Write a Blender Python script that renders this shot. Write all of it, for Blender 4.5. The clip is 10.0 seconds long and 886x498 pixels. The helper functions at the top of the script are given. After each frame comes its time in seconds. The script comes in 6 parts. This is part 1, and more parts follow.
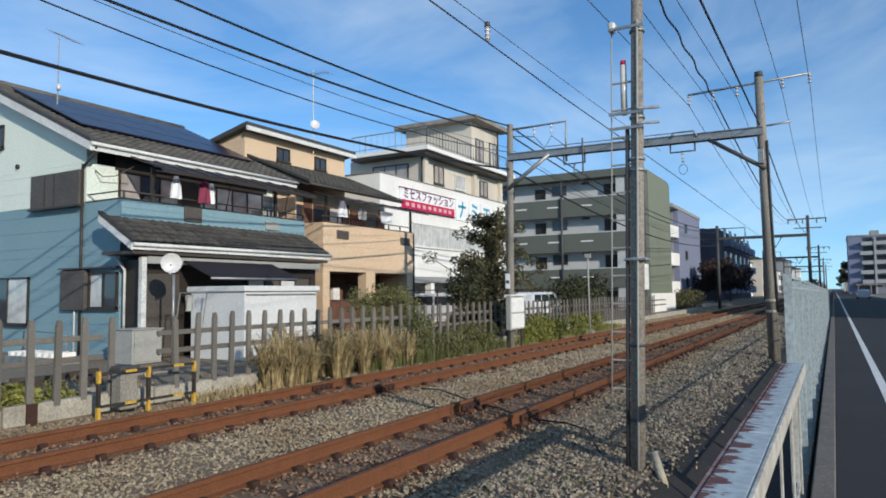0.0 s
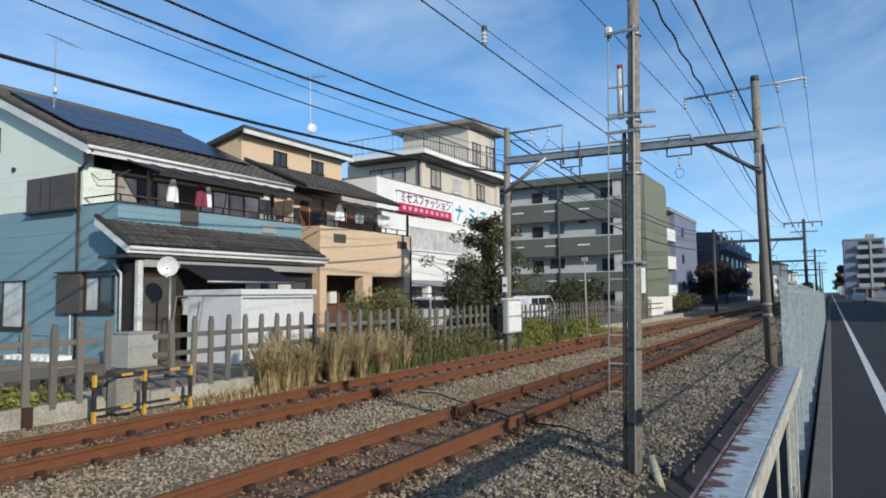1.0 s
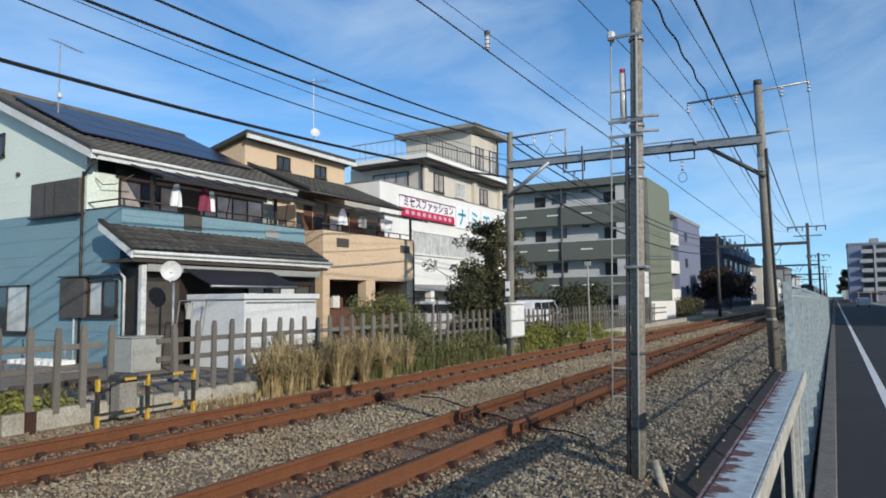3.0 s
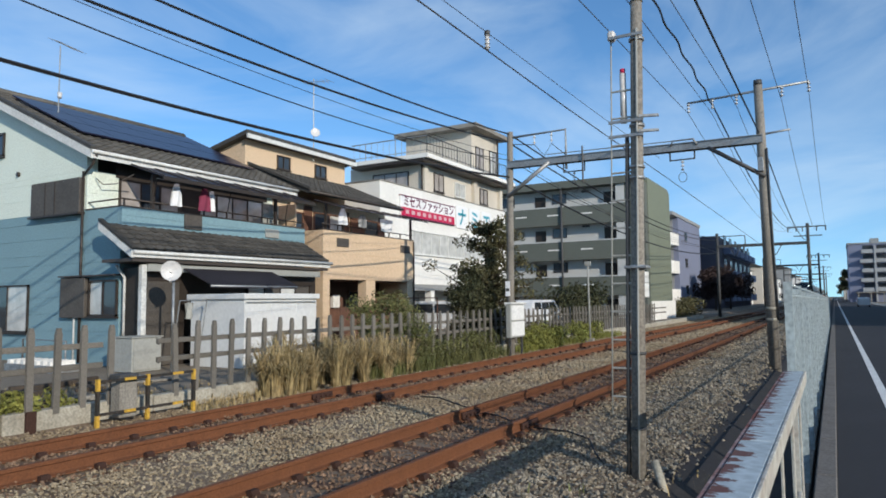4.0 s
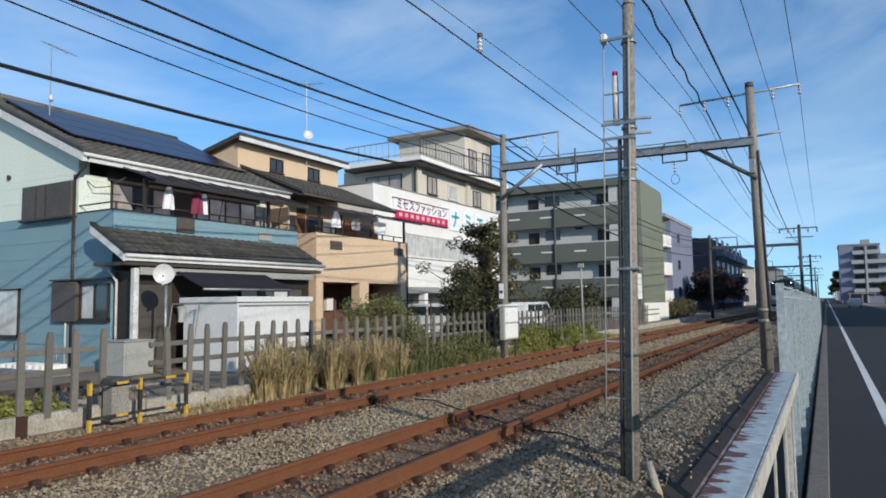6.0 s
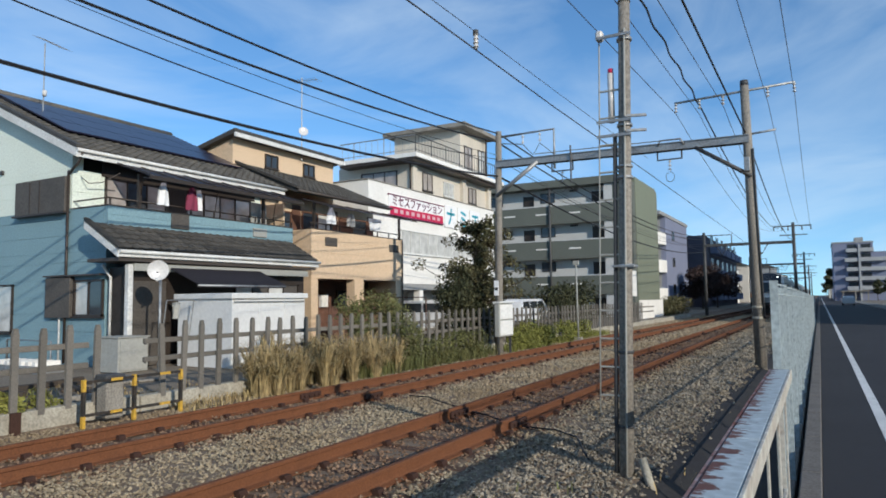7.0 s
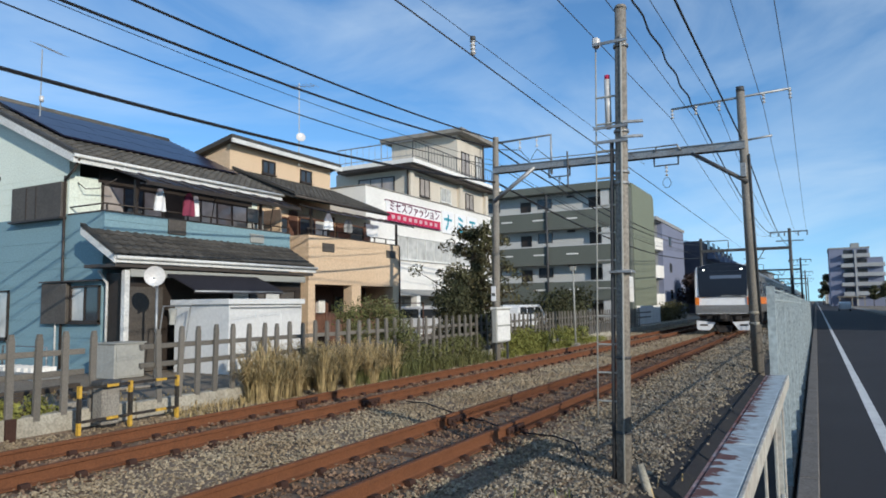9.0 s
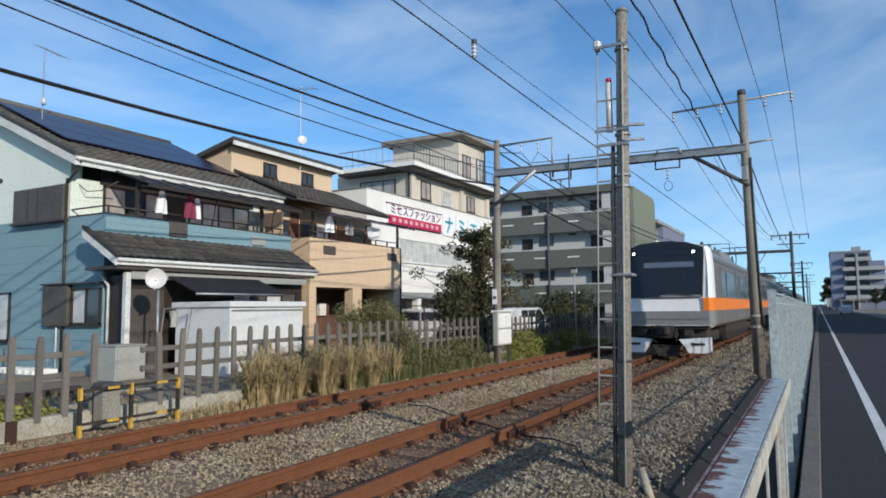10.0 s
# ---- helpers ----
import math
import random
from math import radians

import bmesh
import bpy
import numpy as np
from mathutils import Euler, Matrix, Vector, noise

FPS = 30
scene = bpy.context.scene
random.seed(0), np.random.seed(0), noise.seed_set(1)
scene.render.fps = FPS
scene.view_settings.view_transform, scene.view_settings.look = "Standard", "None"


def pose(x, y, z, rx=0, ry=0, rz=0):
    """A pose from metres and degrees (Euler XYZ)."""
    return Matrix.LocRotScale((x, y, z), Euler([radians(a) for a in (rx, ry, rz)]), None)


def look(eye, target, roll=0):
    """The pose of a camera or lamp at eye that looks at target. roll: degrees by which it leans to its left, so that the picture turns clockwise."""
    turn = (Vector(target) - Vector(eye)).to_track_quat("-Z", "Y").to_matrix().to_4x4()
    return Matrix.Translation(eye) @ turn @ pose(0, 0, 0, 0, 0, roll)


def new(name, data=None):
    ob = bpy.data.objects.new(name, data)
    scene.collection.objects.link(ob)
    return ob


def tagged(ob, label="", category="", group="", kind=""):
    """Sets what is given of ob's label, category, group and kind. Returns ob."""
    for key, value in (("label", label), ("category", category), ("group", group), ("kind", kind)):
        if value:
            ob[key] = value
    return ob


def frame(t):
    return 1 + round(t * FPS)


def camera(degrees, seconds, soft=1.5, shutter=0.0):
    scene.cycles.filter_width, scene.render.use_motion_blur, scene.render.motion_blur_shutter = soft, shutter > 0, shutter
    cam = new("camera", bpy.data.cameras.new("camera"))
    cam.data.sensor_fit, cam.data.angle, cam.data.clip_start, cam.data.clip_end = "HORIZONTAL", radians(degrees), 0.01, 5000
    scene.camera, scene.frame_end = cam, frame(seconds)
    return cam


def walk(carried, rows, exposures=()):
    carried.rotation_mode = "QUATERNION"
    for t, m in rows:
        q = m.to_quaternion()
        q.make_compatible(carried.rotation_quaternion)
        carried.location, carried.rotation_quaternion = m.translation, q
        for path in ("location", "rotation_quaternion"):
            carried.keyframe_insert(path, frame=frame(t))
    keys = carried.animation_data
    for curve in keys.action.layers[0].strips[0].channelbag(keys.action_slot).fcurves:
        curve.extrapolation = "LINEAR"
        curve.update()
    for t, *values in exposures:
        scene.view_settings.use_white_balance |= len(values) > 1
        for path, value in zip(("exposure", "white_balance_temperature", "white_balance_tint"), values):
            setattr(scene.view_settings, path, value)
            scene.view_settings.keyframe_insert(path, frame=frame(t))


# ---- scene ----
cam = camera(66.0, 10.0, soft=1.8)
PATH = [
    (0.0, pose(0, 0, 1.64, 93.656, 0.618, 29.796)),
    (0.5, pose(0, 0, 1.64, 93.696, 0.558, 29.462)),
    (1.0, pose(0, 0, 1.64, 93.946, 0.607, 29.544)),
    (1.5, pose(0, 0, 1.64, 93.969, 0.626, 29.462)),
    (2.0, pose(0, 0, 1.64, 94.162, 0.569, 29.548)),
    (2.5, pose(0, 0, 1.64, 94.321, 0.634, 29.775)),
    (4.0, pose(0, 0, 1.64, 94.306, 0.606, 29.798)),
    (4.5, pose(0, 0, 1.64, 94.660, 0.725, 29.879)),
    (5.0, pose(0, 0, 1.64, 94.658, 0.740, 29.749)),
    (5.5, pose(0, 0, 1.64, 94.634, 0.802, 29.543)),
    (7.0, pose(0, 0, 1.64, 94.233, 0.700, 28.849)),
    (7.5, pose(0, 0, 1.64, 94.257, 0.620, 28.889)),
    (8.0, pose(0, 0, 1.64, 94.289, 0.645, 28.763)),
    (8.5, pose(0, 0, 1.64, 94.527, 0.484, 28.859)),
    (9.0, pose(0, 0, 1.64, 94.711, 0.726, 28.616)),
    (9.5, pose(0, 0, 1.64, 94.712, 0.528, 28.701)),
    (10.0, pose(0, 0, 1.64, 94.950, 0.632, 28.703)),
]
walk(cam, PATH)

# ---- world, sun, exposure ----
SUN_EL, SUN_AZ = 18.5, -28.0          # elevation; angle from +x towards +y
world = bpy.data.worlds.new("sky_world")
scene.world = world
world.use_nodes = True
wn, wl = world.node_tree.nodes, world.node_tree.links
wn.clear()
w_out, w_bg = wn.new("ShaderNodeOutputWorld"), wn.new("ShaderNodeBackground")
sky = wn.new("ShaderNodeTexSky")
sky.sky_type, sky.sun_disc = "NISHITA", False
sky.sun_elevation, sky.sun_rotation = radians(SUN_EL), radians(90 - SUN_AZ)
sky.air_density, sky.dust_density, sky.ozone_density = 1.0, 0.1, 2.5
w_co, w_map, w_noise = wn.new("ShaderNodeTexCoord"), wn.new("ShaderNodeMapping"), wn.new("ShaderNodeTexNoise")
w_map.inputs["Scale"].default_value = (1.6, 1.0, 4.0)
w_map.inputs["Location"].default_value = (1.5, 0.7, 0.3)
w_map.inputs["Rotation"].default_value = (0.3, 0.25, 0.5)
w_noise.inputs["Scale"].default_value, w_noise.inputs["Detail"].default_value = 1.7, 7.0
w_noise.inputs["Roughness"].default_value, w_noise.inputs["Distortion"].default_value = 0.55, 0.6
w_ramp = wn.new("ShaderNodeValToRGB")
w_ramp.color_ramp.elements[0].position, w_ramp.color_ramp.elements[1].position = 0.38, 0.80
w_ramp.color_ramp.elements[1].color = (0.55, 0.55, 0.55, 1)
w_mix = wn.new("ShaderNodeMixRGB")
w_mix.inputs[2].default_value = (4.6, 5.5, 6.2, 1)      # thin cirrus
wl.new(w_co.outputs["Generated"], w_map.inputs[0])
wl.new(w_map.outputs[0], w_noise.inputs["Vector"])
wl.new(w_noise.outputs["Fac"], w_ramp.inputs[0])
wl.new(w_ramp.outputs[0], w_mix.inputs[0])
w_sat = wn.new("ShaderNodeMixRGB")
w_sat.blend_type = "MULTIPLY"
w_sat.inputs[0].default_value = 1.0
w_sat.inputs[2].default_value = (0.66, 0.94, 1.12, 1)     # clear, cool autumn air
w_lift = wn.new("ShaderNodeVectorMath")                   # little haze near the horizon
w_lift.operation = "ADD"
w_lift.inputs[1].default_value = (0.0, 0.0, 0.08)
wl.new(w_co.outputs["Generated"], w_lift.inputs[0])
wl.new(w_lift.outputs[0], sky.inputs["Vector"])
wl.new(sky.outputs[0], w_sat.inputs[1])
wl.new(w_sat.outputs[0], w_mix.inputs[1])
wl.new(w_mix.outputs[0], w_bg.inputs[0])
w_bg.inputs[1].default_value = 0.165
wl.new(w_bg.outputs[0], w_out.inputs[0])

sun_data = bpy.data.lights.new("sun", "SUN")
sun_data.energy, sun_data.angle, sun_data.color = 3.75, radians(0.5), (1.0, 0.93, 0.82)
sun = new("sun", sun_data)
sun_dir = Vector((math.cos(radians(SUN_EL)) * math.cos(radians(SUN_AZ)), math.cos(radians(SUN_EL)) * math.sin(radians(SUN_AZ)), math.sin(radians(SUN_EL))))
sun.matrix_basis = look(sun_dir * 60, (0, 0, 0))
scene.view_settings.exposure = 0.03


# ---- materials ----
def mat(name, base, rough=0.8, metal=0.0, second=None, fine=60.0, coarse=1.5, amount=0.35, bump=0.25, streak=None, per_piece=0.0, island=0.0, spec=0.3):
    """Base colour broken up by a fine grain and a coarse stain; second: the stain's colour; streak: vertical run marks of that strength."""
    m = bpy.data.materials.new(name)
    m.use_nodes = True
    n, l = m.node_tree.nodes, m.node_tree.links
    b = n["Principled BSDF"]
    co = n.new("ShaderNodeTexCoord")
    src = co.outputs["Object"]
    n1, n2 = n.new("ShaderNodeTexNoise"), n.new("ShaderNodeTexNoise")
    n1.inputs["Scale"].default_value, n1.inputs["Detail"].default_value = fine, 3.0
    n2.inputs["Scale"].default_value, n2.inputs["Detail"].default_value = coarse, 5.0
    l.new(src, n1.inputs["Vector"])
    if streak:
        mp = n.new("ShaderNodeMapping")
        mp.inputs["Scale"].default_value = (1, 1, streak)
        l.new(src, mp.inputs[0])
        l.new(mp.outputs[0], n2.inputs["Vector"])
    else:
        l.new(src, n2.inputs["Vector"])
    second = second or tuple(c * 0.55 for c in base)
    r2 = n.new("ShaderNodeMapRange")
    r2.inputs["From Min"].default_value, r2.inputs["From Max"].default_value = 0.40, 0.72
    r2.inputs["To Max"].default_value = amount
    l.new(n2.outputs["Fac"], r2.inputs["Value"])
    mix = n.new("ShaderNodeMixRGB")
    mix.inputs[1].default_value, mix.inputs[2].default_value = (*base, 1), (*second, 1)
    l.new(r2.outputs[0], mix.inputs[0])
    hsv = n.new("ShaderNodeHueSaturation")
    r1 = n.new("ShaderNodeMapRange")
    r1.inputs["From Min"].default_value, r1.inputs["From Max"].default_value = 0.3, 0.7
    r1.inputs["To Min"].default_value, r1.inputs["To Max"].default_value = 1 - amount * 0.5, 1 + amount * 0.4
    l.new(n1.outputs["Fac"], r1.inputs["Value"])
    value = r1.outputs[0]
    for strength, socket in ((per_piece, ("ShaderNodeObjectInfo", "Random")), (island, ("ShaderNodeNewGeometry", "Random Per Island"))):
        if strength:
            rnd = n.new(socket[0])
            rr = n.new("ShaderNodeMapRange")
            rr.inputs["To Min"].default_value, rr.inputs["To Max"].default_value = 1 - strength, 1 + strength
            l.new(rnd.outputs[socket[1]], rr.inputs["Value"])
            mu = n.new("ShaderNodeMath")
            mu.operation = "MULTIPLY"
            l.new(value, mu.inputs[0])
            l.new(rr.outputs[0], mu.inputs[1])
            value = mu.outputs[0]
    l.new(value, hsv.inputs["Value"])
    l.new(mix.outputs[0], hsv.inputs["Color"])
    l.new(hsv.outputs[0], b.inputs["Base Color"])
    b.inputs["Roughness"].default_value, b.inputs["Metallic"].default_value = rough, metal
    b.inputs["Specular IOR Level"].default_value = spec
    if bump:
        bp = n.new("ShaderNodeBump")
        bp.inputs["Strength"].default_value, bp.inputs["Distance"].default_value = bump, 0.01
        l.new(n1.outputs["Fac"], bp.inputs["Height"])
        l.new(bp.outputs[0], b.inputs["Normal"])
    return m


def glass_mat(name, tint, rough=0.05):
    """Window glass seen by day: dark behind, glossy in front."""
    m = mat(name, tint, rough, 0.0, fine=3.0, coarse=0.8, amount=0.4, bump=0.03, spec=0.8)
    return m


M_RUST = mat("rail_rust", (0.165, 0.064, 0.028), 0.85, second=(0.105, 0.042, 0.02), fine=45, coarse=5, amount=0.5, bump=0.4)
M_DARKRUST = mat("dark_rust", (0.055, 0.026, 0.018), 0.85, fine=50, coarse=8, amount=0.5)
M_SLEEPER = mat("sleeper_wood", (0.085, 0.052, 0.036), 0.9, second=(0.13, 0.06, 0.032), fine=35, coarse=3, amount=0.7, per_piece=0.25)
M_BALLASTBED = mat("ballast_bed", (0.20, 0.15, 0.105), 0.95, second=(0.14, 0.085, 0.052), fine=22, coarse=1.0, amount=0.7, bump=1.0)
M_STONE = mat("ballast_stone", (0.32, 0.265, 0.18), 0.9, second=(0.22, 0.15, 0.085), fine=40, coarse=0.9, amount=0.7, bump=0.3, island=0.32)
M_STONERUST = mat("rusty_stone", (0.22, 0.145, 0.095), 0.9, second=(0.15, 0.08, 0.046), fine=40, coarse=0.9, amount=0.75, bump=0.3, island=0.4)
M_KERB = mat("kerb_concrete", (0.17, 0.155, 0.14), 0.9, second=(0.10, 0.09, 0.08), fine=35, coarse=2.5, amount=0.6, bump=0.4)
M_STONEGREY = mat("grey_stone", (0.265, 0.23, 0.175), 0.9, second=(0.16, 0.13, 0.092), fine=40, coarse=1.6, amount=0.7, bump=0.3, island=0.45)
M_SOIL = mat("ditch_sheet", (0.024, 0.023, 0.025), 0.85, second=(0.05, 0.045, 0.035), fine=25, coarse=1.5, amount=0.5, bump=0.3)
M_YARD = mat("yard_ground", (0.23, 0.19, 0.143), 0.92, second=(0.145, 0.12, 0.092), fine=30, coarse=0.7, amount=0.6, bump=0.5)
M_ASPHALT = mat("asphalt", (0.036, 0.035, 0.038), 0.85, second=(0.025, 0.024, 0.027), fine=90, coarse=0.35, amount=0.8, bump=0.5)
M_CONC = mat("concrete", (0.27, 0.25, 0.215), 0.9, second=(0.15, 0.135, 0.115), fine=35, coarse=1.8, amount=0.65, bump=0.35, streak=0.3)
M_CONCPALE = mat("pale_concrete", (0.40, 0.37, 0.30), 0.9, second=(0.20, 0.175, 0.13), fine=35, coarse=2.2, amount=0.6, bump=0.3)
M_POLE = mat("pole_concrete", (0.27, 0.243, 0.205), 0.85, second=(0.14, 0.127, 0.107), fine=30, coarse=2.2, amount=0.7, bump=0.3, streak=0.25)
M_PICKET = mat("weathered_picket", (0.165, 0.15, 0.128), 0.95, second=(0.11, 0.10, 0.085), fine=40, coarse=5, amount=0.4, bump=0.4, per_piece=0.2)
M_PAINT = mat("white_road_paint", (0.72, 0.72, 0.70), 0.7, second=(0.35, 0.35, 0.35), fine=60, coarse=4, amount=0.45)
M_STEEL = mat("galvanised_steel", (0.36, 0.37, 0.37), 0.5, 0.6, second=(0.22, 0.2, 0.18), fine=20, coarse=3, amount=0.5, bump=0.1)
M_STEELDARK = mat("dark_steel", (0.085, 0.085, 0.085), 0.6, 0.3, fine=20, coarse=3, amount=0.4, bump=0.1)
M_WIRE = mat("cable_rubber", (0.018, 0.018, 0.02), 0.6, fine=20, coarse=2, amount=0.3, bump=0)
M_WIREGREY = mat("wire_copper", (0.09, 0.085, 0.085), 0.5, 0.5, fine=20, coarse=2, amount=0.3, bump=0)
M_INSUL = mat("porcelain", (0.62, 0.60, 0.57), 0.25, fine=20, coarse=3, amount=0.2, bump=0, spec=0.5)
M_BLUE = mat("blue_siding", (0.20, 0.32, 0.36), 0.8, second=(0.165, 0.265, 0.30), fine=25, coarse=0.9, amount=0.35, bump=0.15, streak=0.4)
M_WHITEWALL = mat("white_siding", (0.72, 0.78, 0.68), 0.8, second=(0.62, 0.67, 0.58), fine=25, coarse=0.8, amount=0.35, bump=0.15, streak=0.4)
M_ORANGE = mat("ochre_siding", (0.655, 0.485, 0.325), 0.8, second=(0.55, 0.40, 0.26), fine=25, coarse=0.8, amount=0.4, bump=0.15, streak=0.4)
M_TILE = mat("roof_tile", (0.066, 0.061, 0.053), 0.6, second=(0.10, 0.09, 0.075), fine=30, coarse=2.5, amount=0.6, bump=0.2, island=0.3, per_piece=0.3)
M_SOLAR = mat("solar_cell", (0.022, 0.022, 0.045), 0.3, 0.1, fine=12, coarse=1, amount=0.3, bump=0, spec=0.4)
M_TRIMWHITE = mat("white_trim", (0.66, 0.66, 0.63), 0.6, second=(0.42, 0.40, 0.36), fine=20, coarse=2, amount=0.4, bump=0.1)
M_GUTTER = mat("brown_gutter", (0.07, 0.058, 0.05), 0.5, fine=20, coarse=2, amount=0.3, bump=0.05)
M_BROWN = mat("brown_aluminium", (0.052, 0.041, 0.034), 0.45, 0.2, fine=20, coarse=2, amount=0.35, bump=0.05)
M_SHUTTER = mat("shutter_brown", (0.10, 0.088, 0.076), 0.6, 0.1, fine=20, coarse=1.5, amount=0.4, bump=0.1)
M_AWNING = mat("awning_sheet", (0.024, 0.021, 0.026), 0.7, fine=15, coarse=1.2, amount=0.5, bump=0.05)
M_POLYCARB = mat("tinted_polycarbonate", (0.05, 0.046, 0.055), 0.35, fine=15, coarse=1.2, amount=0.4, bump=0.05, spec=0.5)


def see_through(m, tint, share):
    """Let part of the light pass straight through, as a tinted sheet does."""
    n, l = m.node_tree.nodes, m.node_tree.links
    clear, mix = n.new("ShaderNodeBsdfTransparent"), n.new("ShaderNodeMixShader")
    clear.inputs[0].default_value = (*tint, 1)
    mix.inputs[0].default_value = share
    l.new(n["Principled BSDF"].outputs[0], mix.inputs[1])
    l.new(clear.outputs[0], mix.inputs[2])
    l.new(mix.outputs[0], n["Material Output"].inputs["Surface"])


see_through(M_POLYCARB, (0.80, 0.77, 0.82), 0.55)
M_GLASS = glass_mat("window_glass", (0.035, 0.042, 0.05))
M_GLASSPALE = glass_mat("curtained_glass", (0.56, 0.56, 0.53), 0.12)
M_GLASSGREY = glass_mat("dim_glass", (0.38, 0.34, 0.31), 0.12)
M_CREAM = mat("cream_render", (0.60, 0.54, 0.45), 0.85, second=(0.44, 0.39, 0.32), fine=30, coarse=0.7, amount=0.4, bump=0.2, streak=0.35)
M_OFFWHITE = mat("white_render", (0.78, 0.76, 0.71), 0.85, second=(0.60, 0.575, 0.52), fine=30, coarse=0.6, amount=0.35, bump=0.15, streak=0.35)
M_GREYWALL = mat("grey_render", (0.30, 0.305, 0.30), 0.85, second=(0.21, 0.21, 0.2), fine=20, coarse=0.4, amount=0.45, bump=0.15, streak=0.3)
# balcony colour greyed down to carry the shade on the tower
M_TOWERSHADE = mat("shaded_balcony", (0.36, 0.37, 0.37), 0.85, second=(0.25, 0.25, 0.26), fine=8, coarse=0.3, amount=0.4, bump=0.1)
M_GALLERY = mat("pale_gallery_wall", (0.52, 0.52, 0.50), 0.85, second=(0.42, 0.42, 0.40), fine=20, coarse=0.4, amount=0.3, bump=0.1)
M_GREENGREY = mat("green_grey_tile", (0.125, 0.135, 0.115), 0.8, second=(0.095, 0.105, 0.09), fine=15, coarse=0.35, amount=0.4, bump=0.1)
M_GREEN = mat("green_tile_wall", (0.185, 0.205, 0.15), 0.8, second=(0.145, 0.16, 0.12), fine=10, coarse=0.3, amount=0.4, bump=0.1, streak=0.4)
M_LILAC = mat("lilac_render", (0.195, 0.215, 0.295), 0.85, second=(0.155, 0.172, 0.24), fine=10, coarse=0.3, amount=0.35, bump=0.1)
# wall colour darkened to stand for shade on the far block
M_SHADEDWALL = mat("shaded_render", (0.095, 0.085, 0.105), 0.85, fine=10, coarse=0.3, amount=0.4, bump=0.1)
M_SIGN = mat("sign_white", (0.80, 0.79, 0.78), 0.5, fine=10, coarse=1, amount=0.1, bump=0)
M_SIGNRED = mat("sign_red", (0.52, 0.02, 0.075), 0.5, fine=10, coarse=1, amount=0.15, bump=0)
M_SIGNTEXT = mat("sign_maroon", (0.14, 0.02, 0.06), 0.5, fine=10, coarse=1, amount=0.1, bump=0)
M_SIGNTEAL = mat("sign_teal", (0.03, 0.33, 0.42), 0.5, fine=10, coarse=1, amount=0.1, bump=0)
M_SHED = mat("shed_sheet", (0.64, 0.64, 0.62), 0.55, second=(0.56, 0.56, 0.55), fine=12, coarse=0.8, amount=0.14, bump=0.05, streak=0.4)
M_BOXWHITE = mat("cabinet_white", (0.80, 0.79, 0.75), 0.5, second=(0.6, 0.58, 0.52), fine=15, coarse=2.5, amount=0.35, bump=0.1, streak=0.3)
M_BOXGREY = mat("cabinet_grey", (0.33, 0.33, 0.30), 0.6, second=(0.26, 0.255, 0.225), fine=15, coarse=2, amount=0.2, bump=0.1)
M_YELLOW = mat("hazard_yellow", (0.60, 0.36, 0.05), 0.6, second=(0.3, 0.18, 0.05), fine=25, coarse=8, amount=0.5, bump=0.1)
M_BLACK = mat("hazard_black", (0.03, 0.028, 0.025), 0.6, second=(0.09, 0.06, 0.04), fine=25, coarse=8, amount=0.5, bump=0.1)
M_CLOTHW = mat("white_cloth", (0.78, 0.78, 0.78), 0.9, fine=40, coarse=6, amount=0.25, bump=0.3)
M_CLOTHR = mat("maroon_cloth", (0.22, 0.04, 0.075), 0.9, fine=40, coarse=6, amount=0.3, bump=0.3)
M_CLOTHP = mat("pink_cloth", (0.62, 0.40, 0.42), 0.9, fine=40, coarse=6, amount=0.3, bump=0.3)
M_WOODBROWN = mat("brown_board", (0.15, 0.075, 0.05), 0.8, fine=25, coarse=3, amount=0.5, bump=0.2)
M_LEAF = mat("leaf_green", (0.105, 0.112, 0.038), 0.75, second=(0.17, 0.15, 0.06), fine=6, coarse=0.9, amount=0.6, bump=0, island=0.5)
M_LEAFDARK = mat("leaf_dark", (0.040, 0.046, 0.020), 0.75, second=(0.075, 0.065, 0.030), fine=6, coarse=1.2, amount=0.6, bump=0, island=0.5)
# brownish leaves, with the shade they stand in mixed into the colour
M_LEAFSHADED = mat("leaf_brown_shaded", (0.042, 0.028, 0.026), 0.8, second=(0.06, 0.035, 0.03), fine=6, coarse=1.2, amount=0.6, bump=0, island=0.4)
M_LEAFTREE = mat("leaf_olive", (0.075, 0.074, 0.032), 0.7, second=(0.15, 0.115, 0.055), fine=6, coarse=1.2, amount=0.7, bump=0, island=0.6)
M_LEAFBRIGHT = mat("leaf_bright", (0.19, 0.19, 0.045), 0.75, second=(0.14, 0.165, 0.04), fine=6, coarse=1.2, amount=0.6, bump=0, island=0.45)
M_STRAW = mat("dry_grass", (0.40, 0.30, 0.15), 0.85, second=(0.24, 0.19, 0.085), fine=8, coarse=1.4, amount=0.7, bump=0, island=0.4)
M_BARK = mat("bark", (0.07, 0.055, 0.042), 0.9, fine=25, coarse=4, amount=0.5, bump=0.5)
M_STAINLESS = mat("stainless", (0.29, 0.272, 0.25), 0.4, 0.7, fine=8, coarse=0.8, amount=0.2, bump=0.03)
M_TRAINWHITE = mat("train_white", (0.78, 0.78, 0.77), 0.35, fine=8, coarse=1, amount=0.1, bump=0, spec=0.5)
M_TRAINGREY = mat("train_grey", (0.25, 0.245, 0.235), 0.45, 0.2, fine=8, coarse=1, amount=0.25, bump=0)
M_TRAINORANGE = mat("train_orange", (0.78, 0.20, 0.022), 0.4, fine=8, coarse=1, amount=0.12, bump=0)
M_TRAINBLACK = mat("train_black", (0.012, 0.014, 0.02), 0.12, fine=8, coarse=1, amount=0.1, bump=0, spec=0.4)
